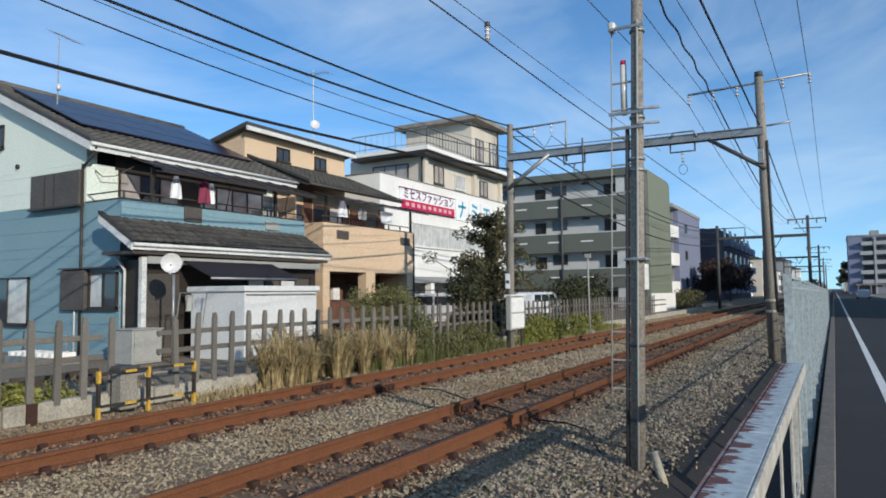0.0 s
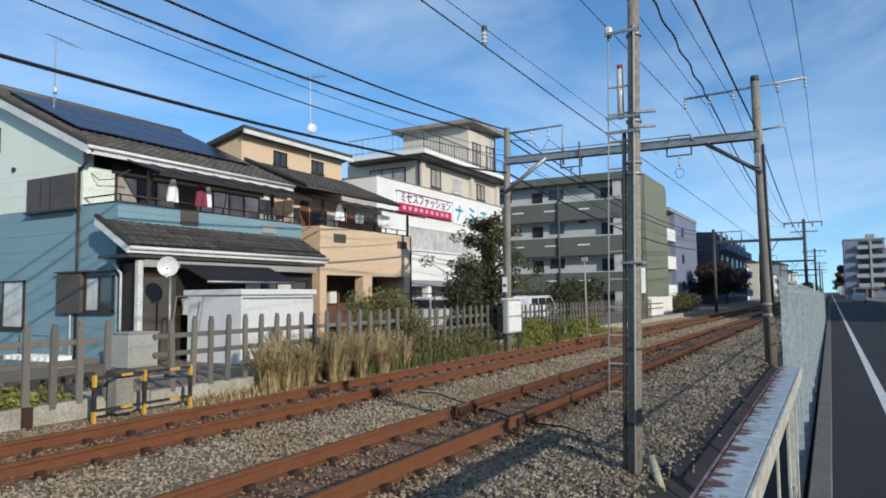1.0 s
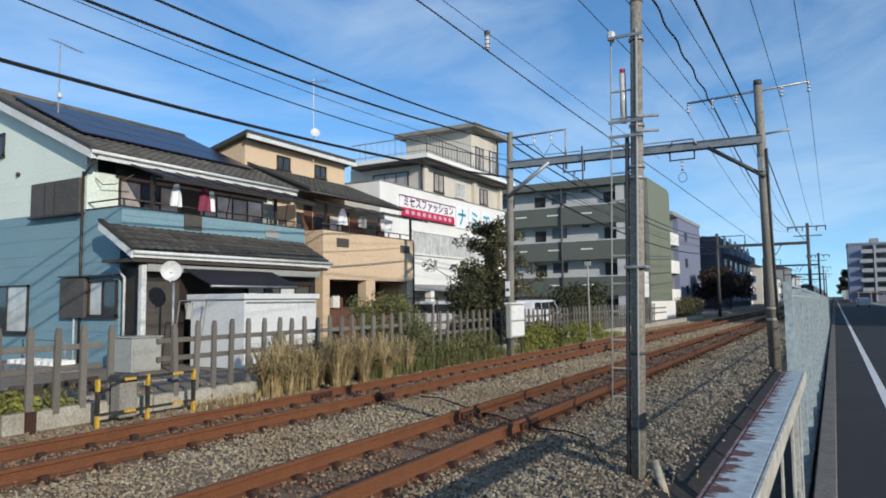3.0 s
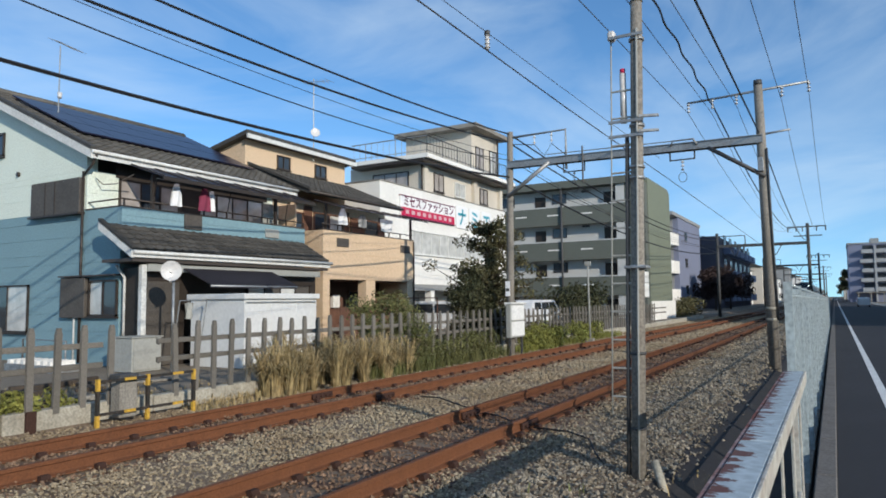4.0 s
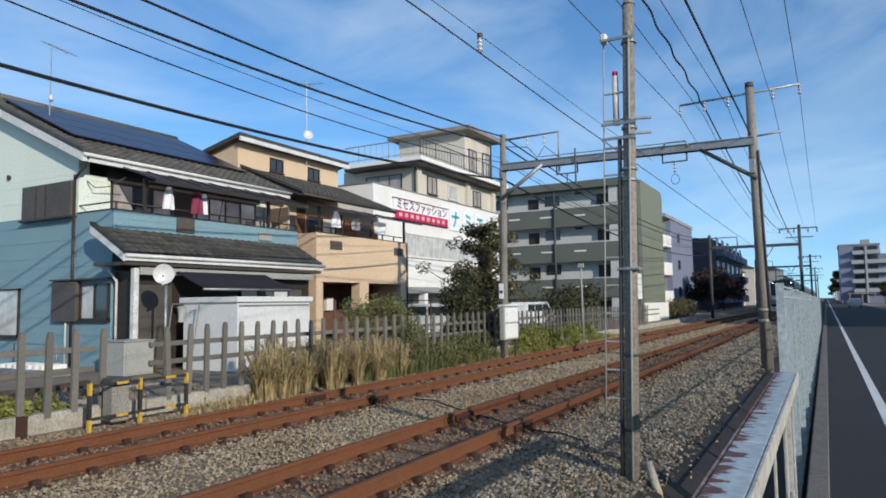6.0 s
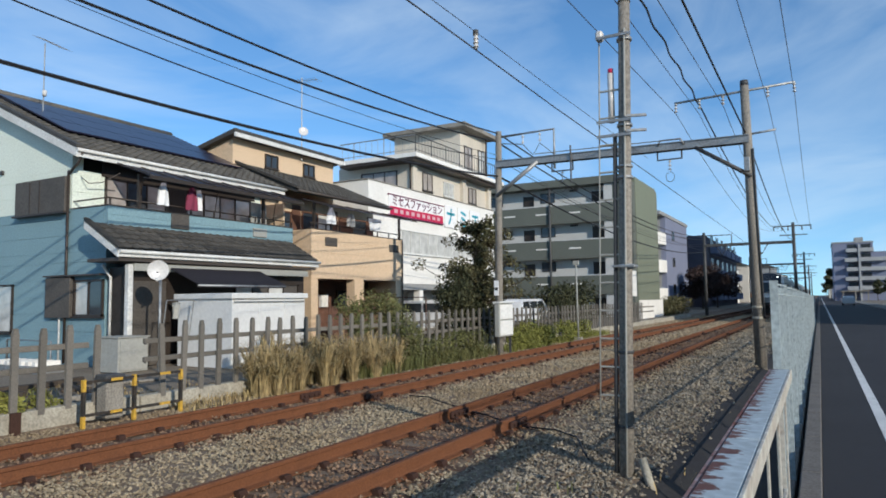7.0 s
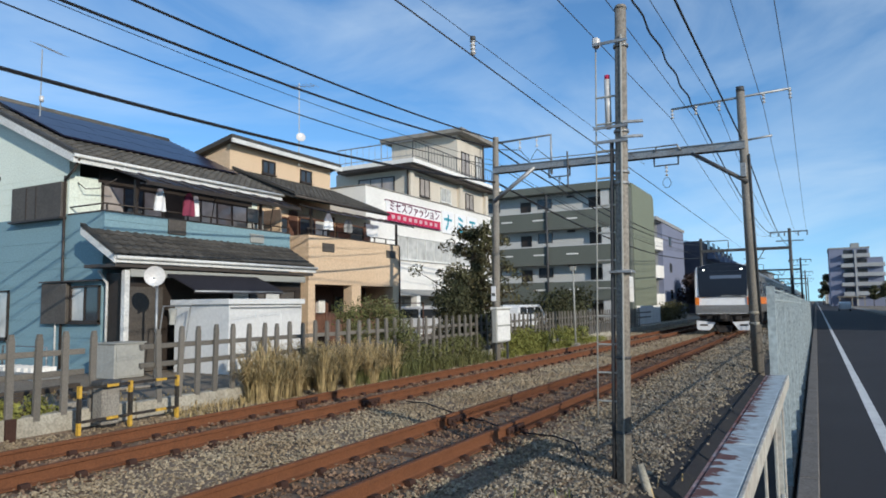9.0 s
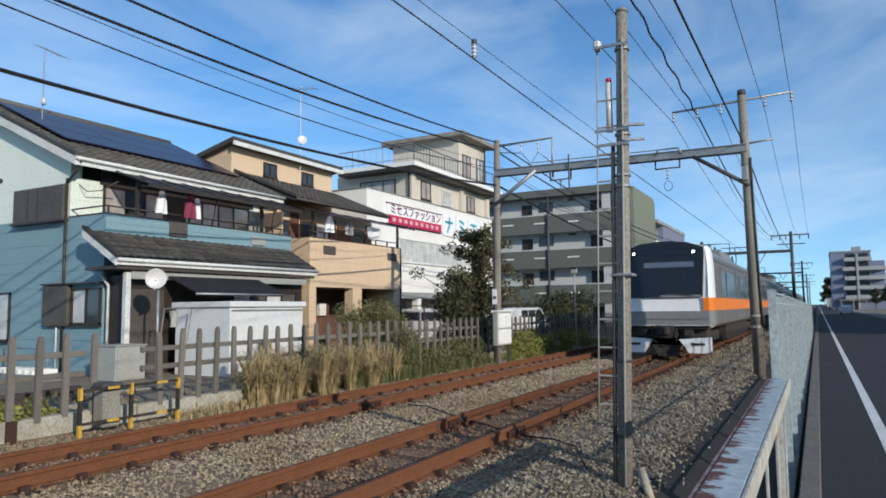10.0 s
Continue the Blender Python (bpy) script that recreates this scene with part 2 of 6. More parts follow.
M_UNDER = mat("underfloor_dark", (0.045, 0.04, 0.037), 0.8, fine=15, coarse=2, amount=0.5, bump=0.3)
M_VAN = mat("van_white", (0.72, 0.73, 0.74), 0.3, fine=8, coarse=1, amount=0.1, bump=0, spec=0.5)


def glow(name, colour, strength):
    m = bpy.data.materials.new(name)
    m.use_nodes = True
    b = m.node_tree.nodes["Principled BSDF"]
    b.inputs["Base Color"].default_value = (*colour, 1)
    b.inputs["Emission Color"].default_value = (*colour, 1)
    b.inputs["Emission Strength"].default_value = strength
    return m


M_HEADLAMP = glow("headlamp", (1.0, 0.97, 0.88), 6.0)
M_DEST = mat("destination_panel", (0.11, 0.14, 0.19), 0.15, fine=8, coarse=1, amount=0.2, bump=0, spec=0.6)


def fence_paint():
    """Pale blue-white paint that flakes off to rust along its edges."""
    m = mat("flaking_paint", (0.40, 0.455, 0.475), 0.6, second=(0.29, 0.33, 0.34), fine=20, coarse=3, amount=0.4, bump=0.2)
    n, l = m.node_tree.nodes, m.node_tree.links
    b = n["Principled BSDF"]
    old = b.inputs["Base Color"].links[0].from_socket
    co, mp, nz = n.new("ShaderNodeTexCoord"), n.new("ShaderNodeMapping"), n.new("ShaderNodeTexNoise")
    mp.inputs["Scale"].default_value = (3.5, 8.0, 2.0)
    nz.inputs["Scale"].default_value, nz.inputs["Detail"].default_value, nz.inputs["Roughness"].default_value = 1.6, 6.0, 0.65
    sx, ad = n.new("ShaderNodeSeparateXYZ"), n.new("ShaderNodeMath")
    l.new(co.outputs["Object"], sx.inputs[0])
    ad.operation, ad.inputs[1].default_value = "MULTIPLY_ADD", -1.9
    l.new(sx.outputs[0], ad.inputs[0])
    l.new(nz.outputs["Fac"], ad.inputs[2])
    rp = n.new("ShaderNodeValToRGB")
    rp.color_ramp.elements[0].position, rp.color_ramp.elements[1].position = 0.555, 0.58
    mx = n.new("ShaderNodeMixRGB")
    mx.inputs[2].default_value = (0.13, 0.05, 0.035, 1)
    l.new(co.outputs["Object"], mp.inputs[0])
    l.new(mp.outputs[0], nz.inputs["Vector"])
    l.new(ad.outputs[0], rp.inputs[0])
    l.new(rp.outputs[0], mx.inputs[0])
    l.new(old, mx.inputs[1])
    l.new(mx.outputs[0], b.inputs["Base Color"])
    return m


M_FENCE = fence_paint()
M_FENCELIP = mat("cream_fence_paint", (0.52, 0.50, 0.43), 0.6, second=(0.22, 0.12, 0.08), fine=18, coarse=6, amount=0.45, bump=0.2)
M_PANEL = mat("panel_paint", (0.40, 0.46, 0.46), 0.6, second=(0.27, 0.30, 0.30), fine=18, coarse=5, amount=0.55, bump=0.2)
M_FENCERUST = mat("fence_rust", (0.20, 0.06, 0.04), 0.8, second=(0.42, 0.40, 0.40), fine=25, coarse=6, amount=0.75, bump=0.3)

# ---- mesh helpers ----
BASE = {}


def bx(bm, x0, y0, z0, x1, y1, z1, bevel=0.0):
    vs = [bm.verts.new((x, y, z)) for z in (z0, z1) for y in (y0, y1) for x in (x0, x1)]
    fs = [bm.faces.new([vs[i] for i in q]) for q in ((0, 2, 3, 1), (4, 5, 7, 6), (0, 1, 5, 4), (2, 6, 7, 3), (0, 4, 6, 2), (1, 3, 7, 5))]
    if bevel:
        bmesh.ops.bevel(bm, geom=list({e for f in fs for e in f.edges}), offset=bevel, segments=1, affect="EDGES")
    return bm


def tube(bm, p, q, r, r2=None, n=8, caps=True):
    p, q = Vector(p), Vector(q)
    r2 = r if r2 is None else r2
    z = (q - p).normalized()
    x = z.orthogonal().normalized()
    y = z.cross(x)
    rings = []
    for c, rad in ((p, r), (q, r2)):
        rings.append([bm.verts.new(c + rad * (math.cos(a) * x + math.sin(a) * y)) for a in (2 * math.pi * i / n for i in range(n))])
    for i in range(n):
        f = bm.faces.new((rings[0][i], rings[0][(i + 1) % n], rings[1][(i + 1) % n], rings[1][i]))
        f.smooth = n > 6
    if caps:
        bm.faces.new(rings[0][::-1])
        bm.faces.new(rings[1])
    return bm


def line(bm, points, r, n=6):
    """One bent bar through the points."""
    pts = [Vector(p) for p in points]
    rings = []
    side = None
    for i, p in enumerate(pts):
        d = ((pts[i + 1] - p).normalized() if i + 1 < len(pts) else Vector()) + ((p - pts[i - 1]).normalized() if i else Vector())
        d.normalize()
        side = d.orthogonal().normalized() if side is None else (side - d * side.dot(d)).normalized()
        up = d.cross(side)
        rings.append([bm.verts.new(p + r * (math.cos(a) * side + math.sin(a) * up)) for a in (2 * math.pi * k / n for k in range(n))])
    for r0, r1 in zip(rings, rings[1:]):
        for k in range(n):
            bm.faces.new((r0[k], r0[(k + 1) % n], r1[(k + 1) % n], r1[k])).smooth = n > 5
    bm.faces.new(rings[0][::-1])
    bm.faces.new(rings[-1])
    return bm


def prism(bm, outline, axis, a, b):
    """An outline of (u, v) pushed from a to b along axis: 'x' takes (y, z), 'y' takes (x, z), 'z' takes (x, y)."""
    def at(u, v, w):
        return {"x": (w, u, v), "y": (u, w, v), "z": (u, v, w)}[axis]
    lo = [bm.verts.new(at(u, v, a)) for u, v in outline]
    hi = [bm.verts.new(at(u, v, b)) for u, v in outline]
    k = len(outline)
    for i in range(k):
        bm.faces.new((lo[i], lo[(i + 1) % k], hi[(i + 1) % k], hi[i]))
    bm.faces.new(lo[::-1])
    bm.faces.new(hi)
    bmesh.ops.recalc_face_normals(bm, faces=bm.faces[:])
    return bm


def B():
    return bmesh.new()


def box(x0, y0, z0, x1, y1, z1, bevel=0.0):
    return bx(B(), x0, y0, z0, x1, y1, z1, bevel)


def mesh_of(bm, name, material):
    me = bpy.data.meshes.new(name)
    bm.to_mesh(me)
    bm.free()
    me.materials.append(material)
    return me


def thing(name, at, label, category, group="", kind=""):
    ob = new(name)
    ob.empty_display_size = 0.1
    ob.location = at
    BASE[ob.name] = Vector(at)
    return tagged(ob, label, category, group, kind)


def part(name, bm, material, parent, label=""):
    """One mesh under a thing or a part; its vertices are given in the world."""
    base = BASE[parent.name]
    bmesh.ops.translate(bm, verts=bm.verts[:], vec=-base)
    ob = new(name, mesh_of(bm, name, material))
    ob.parent = parent
    BASE[ob.name] = base
    return tagged(ob, label)


def single(name, bm, material, label, category, group="", kind=""):
    ob = new(name, mesh_of(bm, name, material))
    BASE[ob.name] = Vector((0, 0, 0))
    return tagged(ob, label, category, group, kind)


def cloud_mesh(name, verts, faces, material, parent=None, **tags):
    me = bpy.data.meshes.new(name)
    me.from_pydata(verts, [], faces)
    me.materials.append(material)
    ob = new(name, me)
    if parent:
        ob.parent = parent
        ob.location = -BASE[parent.name]
    return tagged(ob, **tags)


# ---- ground, road ----
def bed_height(x):
    """Height of the ballast bed across the tracks."""
    keys = ((-10.3, 0.03), (-9.85, -0.17), (-9.0, -0.20), (-8.7, -0.185), (-3.35, -0.185), (-2.4, -0.20), (-1.72, -0.24), (-1.35, -0.42), (-1.0, -0.58), (-0.46, -0.60))
    for (a, za), (b, zb) in zip(keys, keys[1:]):
        if x <= b:
            return za + (zb - za) * max(0.0, (x - a) / (b - a))
    return keys[-1][1]


def build_ground():
    xs = [-900, -120, -40, -20, -10.3, -9.85, -9.0, -8.7, -6.0, -3.35, -2.4, -1.72, -1.35, -1.0, -0.30, -0.26, -0.10, 900]
    zs = [0.05, 0.05, 0.05, 0.05, 0.03, -0.17, -0.20, -0.19, -0.19, -0.19, -0.205, -0.245, -0.42, -0.58, -0.62, -0.24, -0.22, -0.22]
    ys = [-300, -20, 0, 10, 20, 40, 80, 200, 600, 2500]
    bm = B()
    grid = [[bm.verts.new((x, y, z)) for x, z in zip(xs, zs)] for y in ys]
    for r0, r1 in zip(grid, grid[1:]):
        for i in range(len(xs) - 1):
            f = bm.faces.new((r0[i], r0[i + 1], r1[i + 1], r1[i]))
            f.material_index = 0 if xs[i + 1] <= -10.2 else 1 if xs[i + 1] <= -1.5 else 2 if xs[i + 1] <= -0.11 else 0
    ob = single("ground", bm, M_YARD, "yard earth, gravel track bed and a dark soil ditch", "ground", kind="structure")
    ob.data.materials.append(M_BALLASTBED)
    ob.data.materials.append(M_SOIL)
    road = single("road", box(-0.055, -60, -0.30, 6.6, 2400, -0.17), M_ASPHALT, "grey asphalt road beside the railway fence", "road", kind="structure")
    kerb = thing("kerb", (-0.2, 0, -0.3), "low grey concrete edging along the road", "kerb", kind="structure")
    for i in range(60):
        part("kerb_stone", box(-0.25, -6 + i * 2.0, -0.34, -0.06, -6 + i * 2.0 + 1.985, -0.15, 0.012), M_KERB, kerb)
    single("road_marking", box(0.635, -40, -0.20, 0.775, 1500, -0.166), M_PAINT, "worn white line painted along the road edge", "road marking", kind="structure")
    # far edge of the road: kerb and low walls of the plots over there
    single("pavement", box(6.6, -60, -0.3, 8.6, 900, -0.03), M_CONC, "narrow concrete pavement across the road", "pavement", kind="structure")


def build_ballast():
    rng = np.random.default_rng(4)
    octa = np.array([(1, 0, 0), (-1, 0, 0), (0, 1, 0), (0, -1, 0), (0, 0, 1), (0, 0, -1)], float)
    tri = np.array([(0, 2, 4), (2, 1, 4), (1, 3, 4), (3, 0, 4), (2, 0, 5), (1, 2, 5), (3, 1, 5), (0, 3, 5)])
    spots = []
    for y0, y1, x0, x1, per, size in ((-8.0, 2.0, -9.8, -1.66, 120, 0.034), (2.0, 13.0, -9.8, -1.66, 560, 0.0215), (13.0, 28.0, -9.8, -1.66, 250, 0.031), (28.0, 70.0, -9.8, -1.66, 50, 0.055)):
        k = int((y1 - y0) * (x1 - x0) * per)
        x, y = rng.uniform(x0, x1, k), rng.uniform(y0, y1, k)
        x = np.where(x > -1.95, x + rng.normal(0, 0.09, k), x)
        spots.append(np.stack([x, y, size * rng.uniform(0.55, 1.35, k)], 1))
    p = np.concatenate(spots)
    z = np.array([bed_height(x) for x in p[:, 0]]) + rng.normal(0.004, 0.012, len(p))
    z += 0.012 * np.sin(p[:, 1] * 2.1 + p[:, 0]) * (p[:, 0] < -2.9)
    k = len(p)
    v = octa[None] * rng.uniform(0.6, 1.3, (k, 6, 1)) * p[:, 2][:, None, None]
    v += rng.normal(0, 0.16, (k, 6, 3)) * p[:, 2][:, None, None]
    a = rng.uniform(0, 2 * np.pi, k)
    b = rng.uniform(-0.8, 0.8, k)
    x1 = v[..., 0] * np.cos(b)[:, None] - v[..., 2] * np.sin(b)[:, None]
    z1 = v[..., 0] * np.sin(b)[:, None] + v[..., 2] * np.cos(b)[:, None]
    x2 = x1 * np.cos(a)[:, None] - v[..., 1] * np.sin(a)[:, None]
    y2 = x1 * np.sin(a)[:, None] + v[..., 1] * np.cos(a)[:, None]
    v = np.stack([x2 + p[:, 0:1], y2 + p[:, 1:2], z1 * 0.8 + z[:, None]], -1).reshape(-1, 3)
    v = v.reshape(k, 6, 3)
    off = np.minimum(np.abs(p[:, 0] + 4.39), np.abs(p[:, 0] + 7.87 - 0.010 * p[:, 1]))
    rusty = off + rng.normal(0, 0.14, k) < 0.85
    keep = ~rusty | (rng.uniform(size=k) < 0.55)
    shoulder = ~rusty & (p[:, 0] + rng.normal(0, 0.15, k) > -3.1)
    v[shoulder] = v[shoulder].mean(1, keepdims=True) + (v[shoulder] - v[shoulder].mean(1, keepdims=True)) * 1.12
    for name, pick, material, label in (("grey_ballast", shoulder, M_STONEGREY, "coarse grey crushed stone on the shoulder"),
                                        ("ballast", ~rusty & ~shoulder, M_STONE, "loose grey-brown crushed stone ballast beside the rails"),
                                        ("rusty_ballast", rusty & keep, M_STONERUST, "rust-stained crushed stone between the rails")):
        vv = v[pick].reshape(-1, 3)
        f = (tri[None] + 6 * np.arange(int(pick.sum()))[:, None, None]).reshape(-1, 3)
        cloud_mesh(name, vv.tolist(), f.tolist(), material, label=label, category="ballast", kind="stuff")


NEAR_TRACK, FAR_TRACK = -4.39, -7.75


def rail_outline(x):
    half = [(0.0725, -0.174), (0.0725, -0.160), (0.02, -0.145), (0.0085, -0.13), (0.0085, -0.05), (0.0325, -0.038), (0.0325, -0.006), (0.026, 0.0)]
    return [(x + u, v) for u, v in half] + [(x - u, v) for u, v in half[::-1]]


def build_track(name, centre, turn, joints, label):
    track = thing(name, (centre, 0, 0), label, "railway track", "railway tracks")
    skew = lambda y: turn * y
    for side, joint in zip((1, -1), joints):
        x = centre + side * 0.5665
        edges = [-30, joint, joint + 25, joint + 50, 75 + joint, 160, 700]
        for y0, y1 in zip(edges, edges[1:]):
            bm = prism(B(), rail_outline(x), "y", y0 + 0.005, y1 - 0.005)
            for v in bm.verts:
                v.co.x += skew(min(v.co.y, 120))
            part("rail", bm, M_RUST, track)
        for j in edges[1:4]:
            bm = B()
            for s in (1, -1):
                bx(bm, x + skew(j) + s * 0.045 - 0.022, j - 0.28, -0.135, x + skew(j) + s * 0.045 + 0.022, j + 0.28, -0.045, 0.008)
                for k in (-0.2, -0.07, 0.07, 0.2):
                    tube(bm, (x + skew(j) + s * 0.05, j + k, -0.09), (x + skew(j) + s * 0.10, j + k, -0.09), 0.02, n=6)
            part("fishplate", bm, M_DARKRUST, track)
    sleeper = mesh_of(box(-1.05, -0.11, -0.15, 1.05, 0.11, 0.0, 0.012), "sleeper", M_SLEEPER)
    clip = mesh_of(prism(B(), [(-0.15, -0.012), (0.15, -0.012), (0.15, 0.012), (0.135, 0.05), (0.075, 0.05), (0.07, 0.012), (-0.07, 0.012), (-0.075, 0.05), (-0.135, 0.05), (-0.15, 0.012)], "y", -0.05, 0.05), "rail_clip", M_DARKRUST)
    y = -11.92
    while y < 78:
        for name2, me, x, z in (("sleeper", sleeper, 0, -0.183), ("rail_clip", clip, 0.5665, -0.172), ("rail_clip", clip, -0.5665, -0.172)):
            ob = new(name2, me)
            ob.parent = track
            ob.matrix_basis = Matrix.Translation((x + skew(y), y, z))
        y += 0.62
    return track


def build_curb():
    curb = thing("retaining_kerb", (-10.0, 0, -0.2), "low stained concrete kerb under the picket fence", "kerb", kind="structure")
    for i in range(26):
        y0 = 0.4 + i * 2.4
        part("kerb_block", box(-10.12, y0, -0.4, -9.90, y0 + 2.37, 0.13 - 0.02 * (i % 2), 0.015), M_CONCPALE, curb)


# ---- fences ----
def build_picket_fence():
    fence = thing("picket_fence", (-9.95, 0, 0.1), "weathered grey concrete picket fence beside the railway", "fence")
    def picket_mesh():
        bm = prism(B(), [(-0.048, 0), (0.048, 0), (0.048, 1.14), (0.026, 1.24), (-0.026, 1.24), (-0.048, 1.14)], "x", -0.026, 0.026)
        return mesh_of(bm, "picket", M_PICKET)
    me = picket_mesh()
    rng = random.Random(5)
    for i in range(104):
        y = 1.38 + i * 0.415
        if 6.85 < y < 7.8:
            continue
        ob = new("picket", me)
        ob.parent = fence
        ob.matrix_basis = pose(0.03, y + rng.uniform(-0.02, 0.02), -0.02 + rng.uniform(-0.03, 0.02), rng.uniform(-1.5, 1.5), rng.uniform(-1.2, 1.2), 0)
    for z in (0.65, 0.96):
        for k in range(11):
            y0, y1 = (1.0, 6.7) if k == 0 else (7.7, 11.98) if k == 1 else (4.0 + k * 4.0, 7.99 + k * 4.0)
            part("fence_rail", box(-10.04, y0, z, -9.97, y1, z + 0.085, 0.008), M_PICKET, fence)


def build_road_fence():
    """White steel guard fence along the road, low first and then tall sheet panels."""
    low = thing("guard_fence", (-0.36, 0, -0.2), "white painted steel guard fence with rusty flaking top rail", "fence")
    for y0, y1 in ((-3.6, -1.2), (-1.19, 1.2), (1.21, 3.6), (3.61, 7.08)):
        part("top_rail", box(-0.425, y0, 0.90, -0.275, y1, 0.96, 0.006), M_FENCE, low)
        part("rail_edge", box(-0.445, y0, 0.885, -0.427, y1, 0.955, 0.003), M_FENCERUST, low, "rusted outer lip of the top rail")
        part("front_rail", box(-0.273, y0, 0.865, -0.256, y1, 0.962, 0.003), M_FENCELIP, low, "cream painted front lip with rust spots")
        part("bottom_rail", box(-0.36, y0, -0.14, -0.33, y1, -0.10, 0.003), M_FENCELIP, low)
    for i in range(10):
        y = 6.62 - i * 1.12
        part("baluster", box(-0.312, y, -0.10, -0.296, y + 0.045, 0.90, 0.003), M_FENCELIP, low)
    for y in (-3.5, -1.2, 1.2, 3.6, 7.04):
        part("post", box(-0.40, y - 0.03, -0.55, -0.34, y + 0.03, 0.90), M_FENCELIP, low)
    part("footing", box(-0.46, -6, -0.9, -0.34, 62, -0.52, 0.01), M_CONC, low, "concrete footing under the fence")
    tall = thing("panel_fence", (-0.36, 20, -0.2), "tall pale blue-white perforated steel panel fence", "fence")
    y = 7.12
    while y < 62:
        top = 1.76 - 0.0055 * (y - 7.1) if y < 45 else 1.56
        part("post", box(-0.41, y, -0.55, -0.34, y + 0.06, top + 0.02), M_PANEL, tall)
        rest = B()
        for j in range(15):
            yy = y + 0.085 + j * 0.128
            if y < 26:
                part("slat", box(-0.385, yy, 0.06, -0.362, yy + 0.012, top - 0.04), M_PANEL, tall)
            else:
                bx(rest, -0.385, yy, 0.06, -0.352, yy + 0.02, top - 0.04)
        if y < 26:
            rest.free()
        else:
            tagged(part("slat_run", rest, M_PANEL, tall), kind="stuff")
        for z in (top - 0.02, top - 0.12):
            part("top_bar", box(-0.365, y + 0.065, z, -0.35, y + 1.99, z + 0.014), M_PANEL, tall)
        for z in (0.05, 0.60, 1.15):
            part("cross_bar", box(-0.400, y + 0.065, z, -0.386, y + 1.99, z + 0.03), M_PANEL, tall)
        y += 2.0


# ---- overhead line ----
def ring(bm, c, r, h):
    tube(bm, (c[0], c[1], c[2] - h / 2), (c[0], c[1], c[2] + h / 2), r, n=14)


def build_near_pole():
    pole = thing("signal_pole", (-1.86, 7.35, -0.5), "concrete pole with a steel ladder beside the ballast", "pole")
    x0, x1, y = -1.86, -1.735, 7.35
    at = lambda z: x0 + (x1 - x0) * (z + 0.1) / 4.99
    part("shaft", tube(B(), (at(-0.6), y, -0.6), (at(4.89), y, 4.89), 0.078, 0.062, 16), M_POLE, pole)
    part("cap", tube(B(), (at(4.87), y, 4.87), (at(4.9), y, 4.91), 0.071, 0.055, 16), M_CONC, pole)
    part("conduit", line(B(), [(at(z) + 0.02, y - 0.085, z) for z in (-0.3, 1.5, 3.0, 4.55)], 0.014), M_BOXGREY, pole, "pale conduit on the pole")
    part("dark_conduit", line(B(), [(at(z) - 0.100, y - 0.02, z) for z in (-0.4, 1.0, 2.4, 3.4)], 0.026), M_STEELDARK, pole)
    for z in (0.28, 1.06, 1.98, 2.93, 3.05, 3.5, 4.45):
        bm = B()
        ring(bm, (at(z), y, z), 0.083, 0.03)
        part("band", bm, M_STEELDARK if z < 1.5 else M_STEEL, pole)
    ladder = part("ladder", line(B(), [(at(z) - 0.27, y - 0.03, z) for z in (0.42, 2.0, 3.0, 4.55)], 0.009), M_BOXGREY, pole, "thin galvanised ladder")
    for i in range(12):
        z = 0.60 + i * 0.30
        part("rung", tube(B(), (at(z) - 0.27, y - 0.03, z), (at(z) - 0.06, y - 0.03, z), 0.011, n=6), M_BOXGREY, ladder)
    for z in (3.37, 3.53, 4.47):
        bm = B()
        bx(bm, at(z) - 0.28, y - 0.105, z, at(z) + 0.09, y - 0.085, z + 0.03)
        if z < 4:
            prism(bm, [(at(z) + 0.05, y - 0.12), (at(z) + 0.24, y - 0.06), (at(z) + 0.24, y - 0.02), (at(z) + 0.05, y - 0.08)], "z", z + 0.035, z + 0.06)
        part("bracket", bm, M_STEEL, pole)
    bm = tube(B(), (at(3.6) - 0.14, y, 3.55), (at(3.6) - 0.14, y, 4.1), 0.035, n=10)
    part("arrester", bm, M_INSUL, pole, "pale cylinder with a red top")
    part("arrester_cap", tube(B(), (at(3.6) - 0.14, y, 4.1), (at(3.6) - 0.14, y, 4.15), 0.03, n=10), M_SIGNRED, pole)
    part("clamp", box(at(1.95) - 0.12, y - 0.105, 1.955, at(1.95) + 0.12, y + 0.08, 1.985, 0.008), M_STEEL, pole)
    part("lamp_box", box(at(4.5) - 0.30, y - 0.09, 4.46, at(4.5) - 0.22, y + 0.0, 4.58, 0.02), M_INSUL, pole)
    part("guy_stub", tube(B(), (at(0) + 0.30, y - 0.12, -0.42), (at(0) + 0.16, y + 0.0, -0.04), 0.045, n=10), M_CONCPALE, pole, "short leaning concrete stub at the foot")


def insulator(bm, p, n=3, down=0.3):
    tube(bm, p, (p[0], p[1], p[2] - down), 0.014, n=6)
    for i in range(n):
        z = p[2] - down * (i + 0.7) / n
        tube(bm, (p[0], p[1], z), (p[0], p[1], z + 0.05), 0.055, 0.02, n=10)


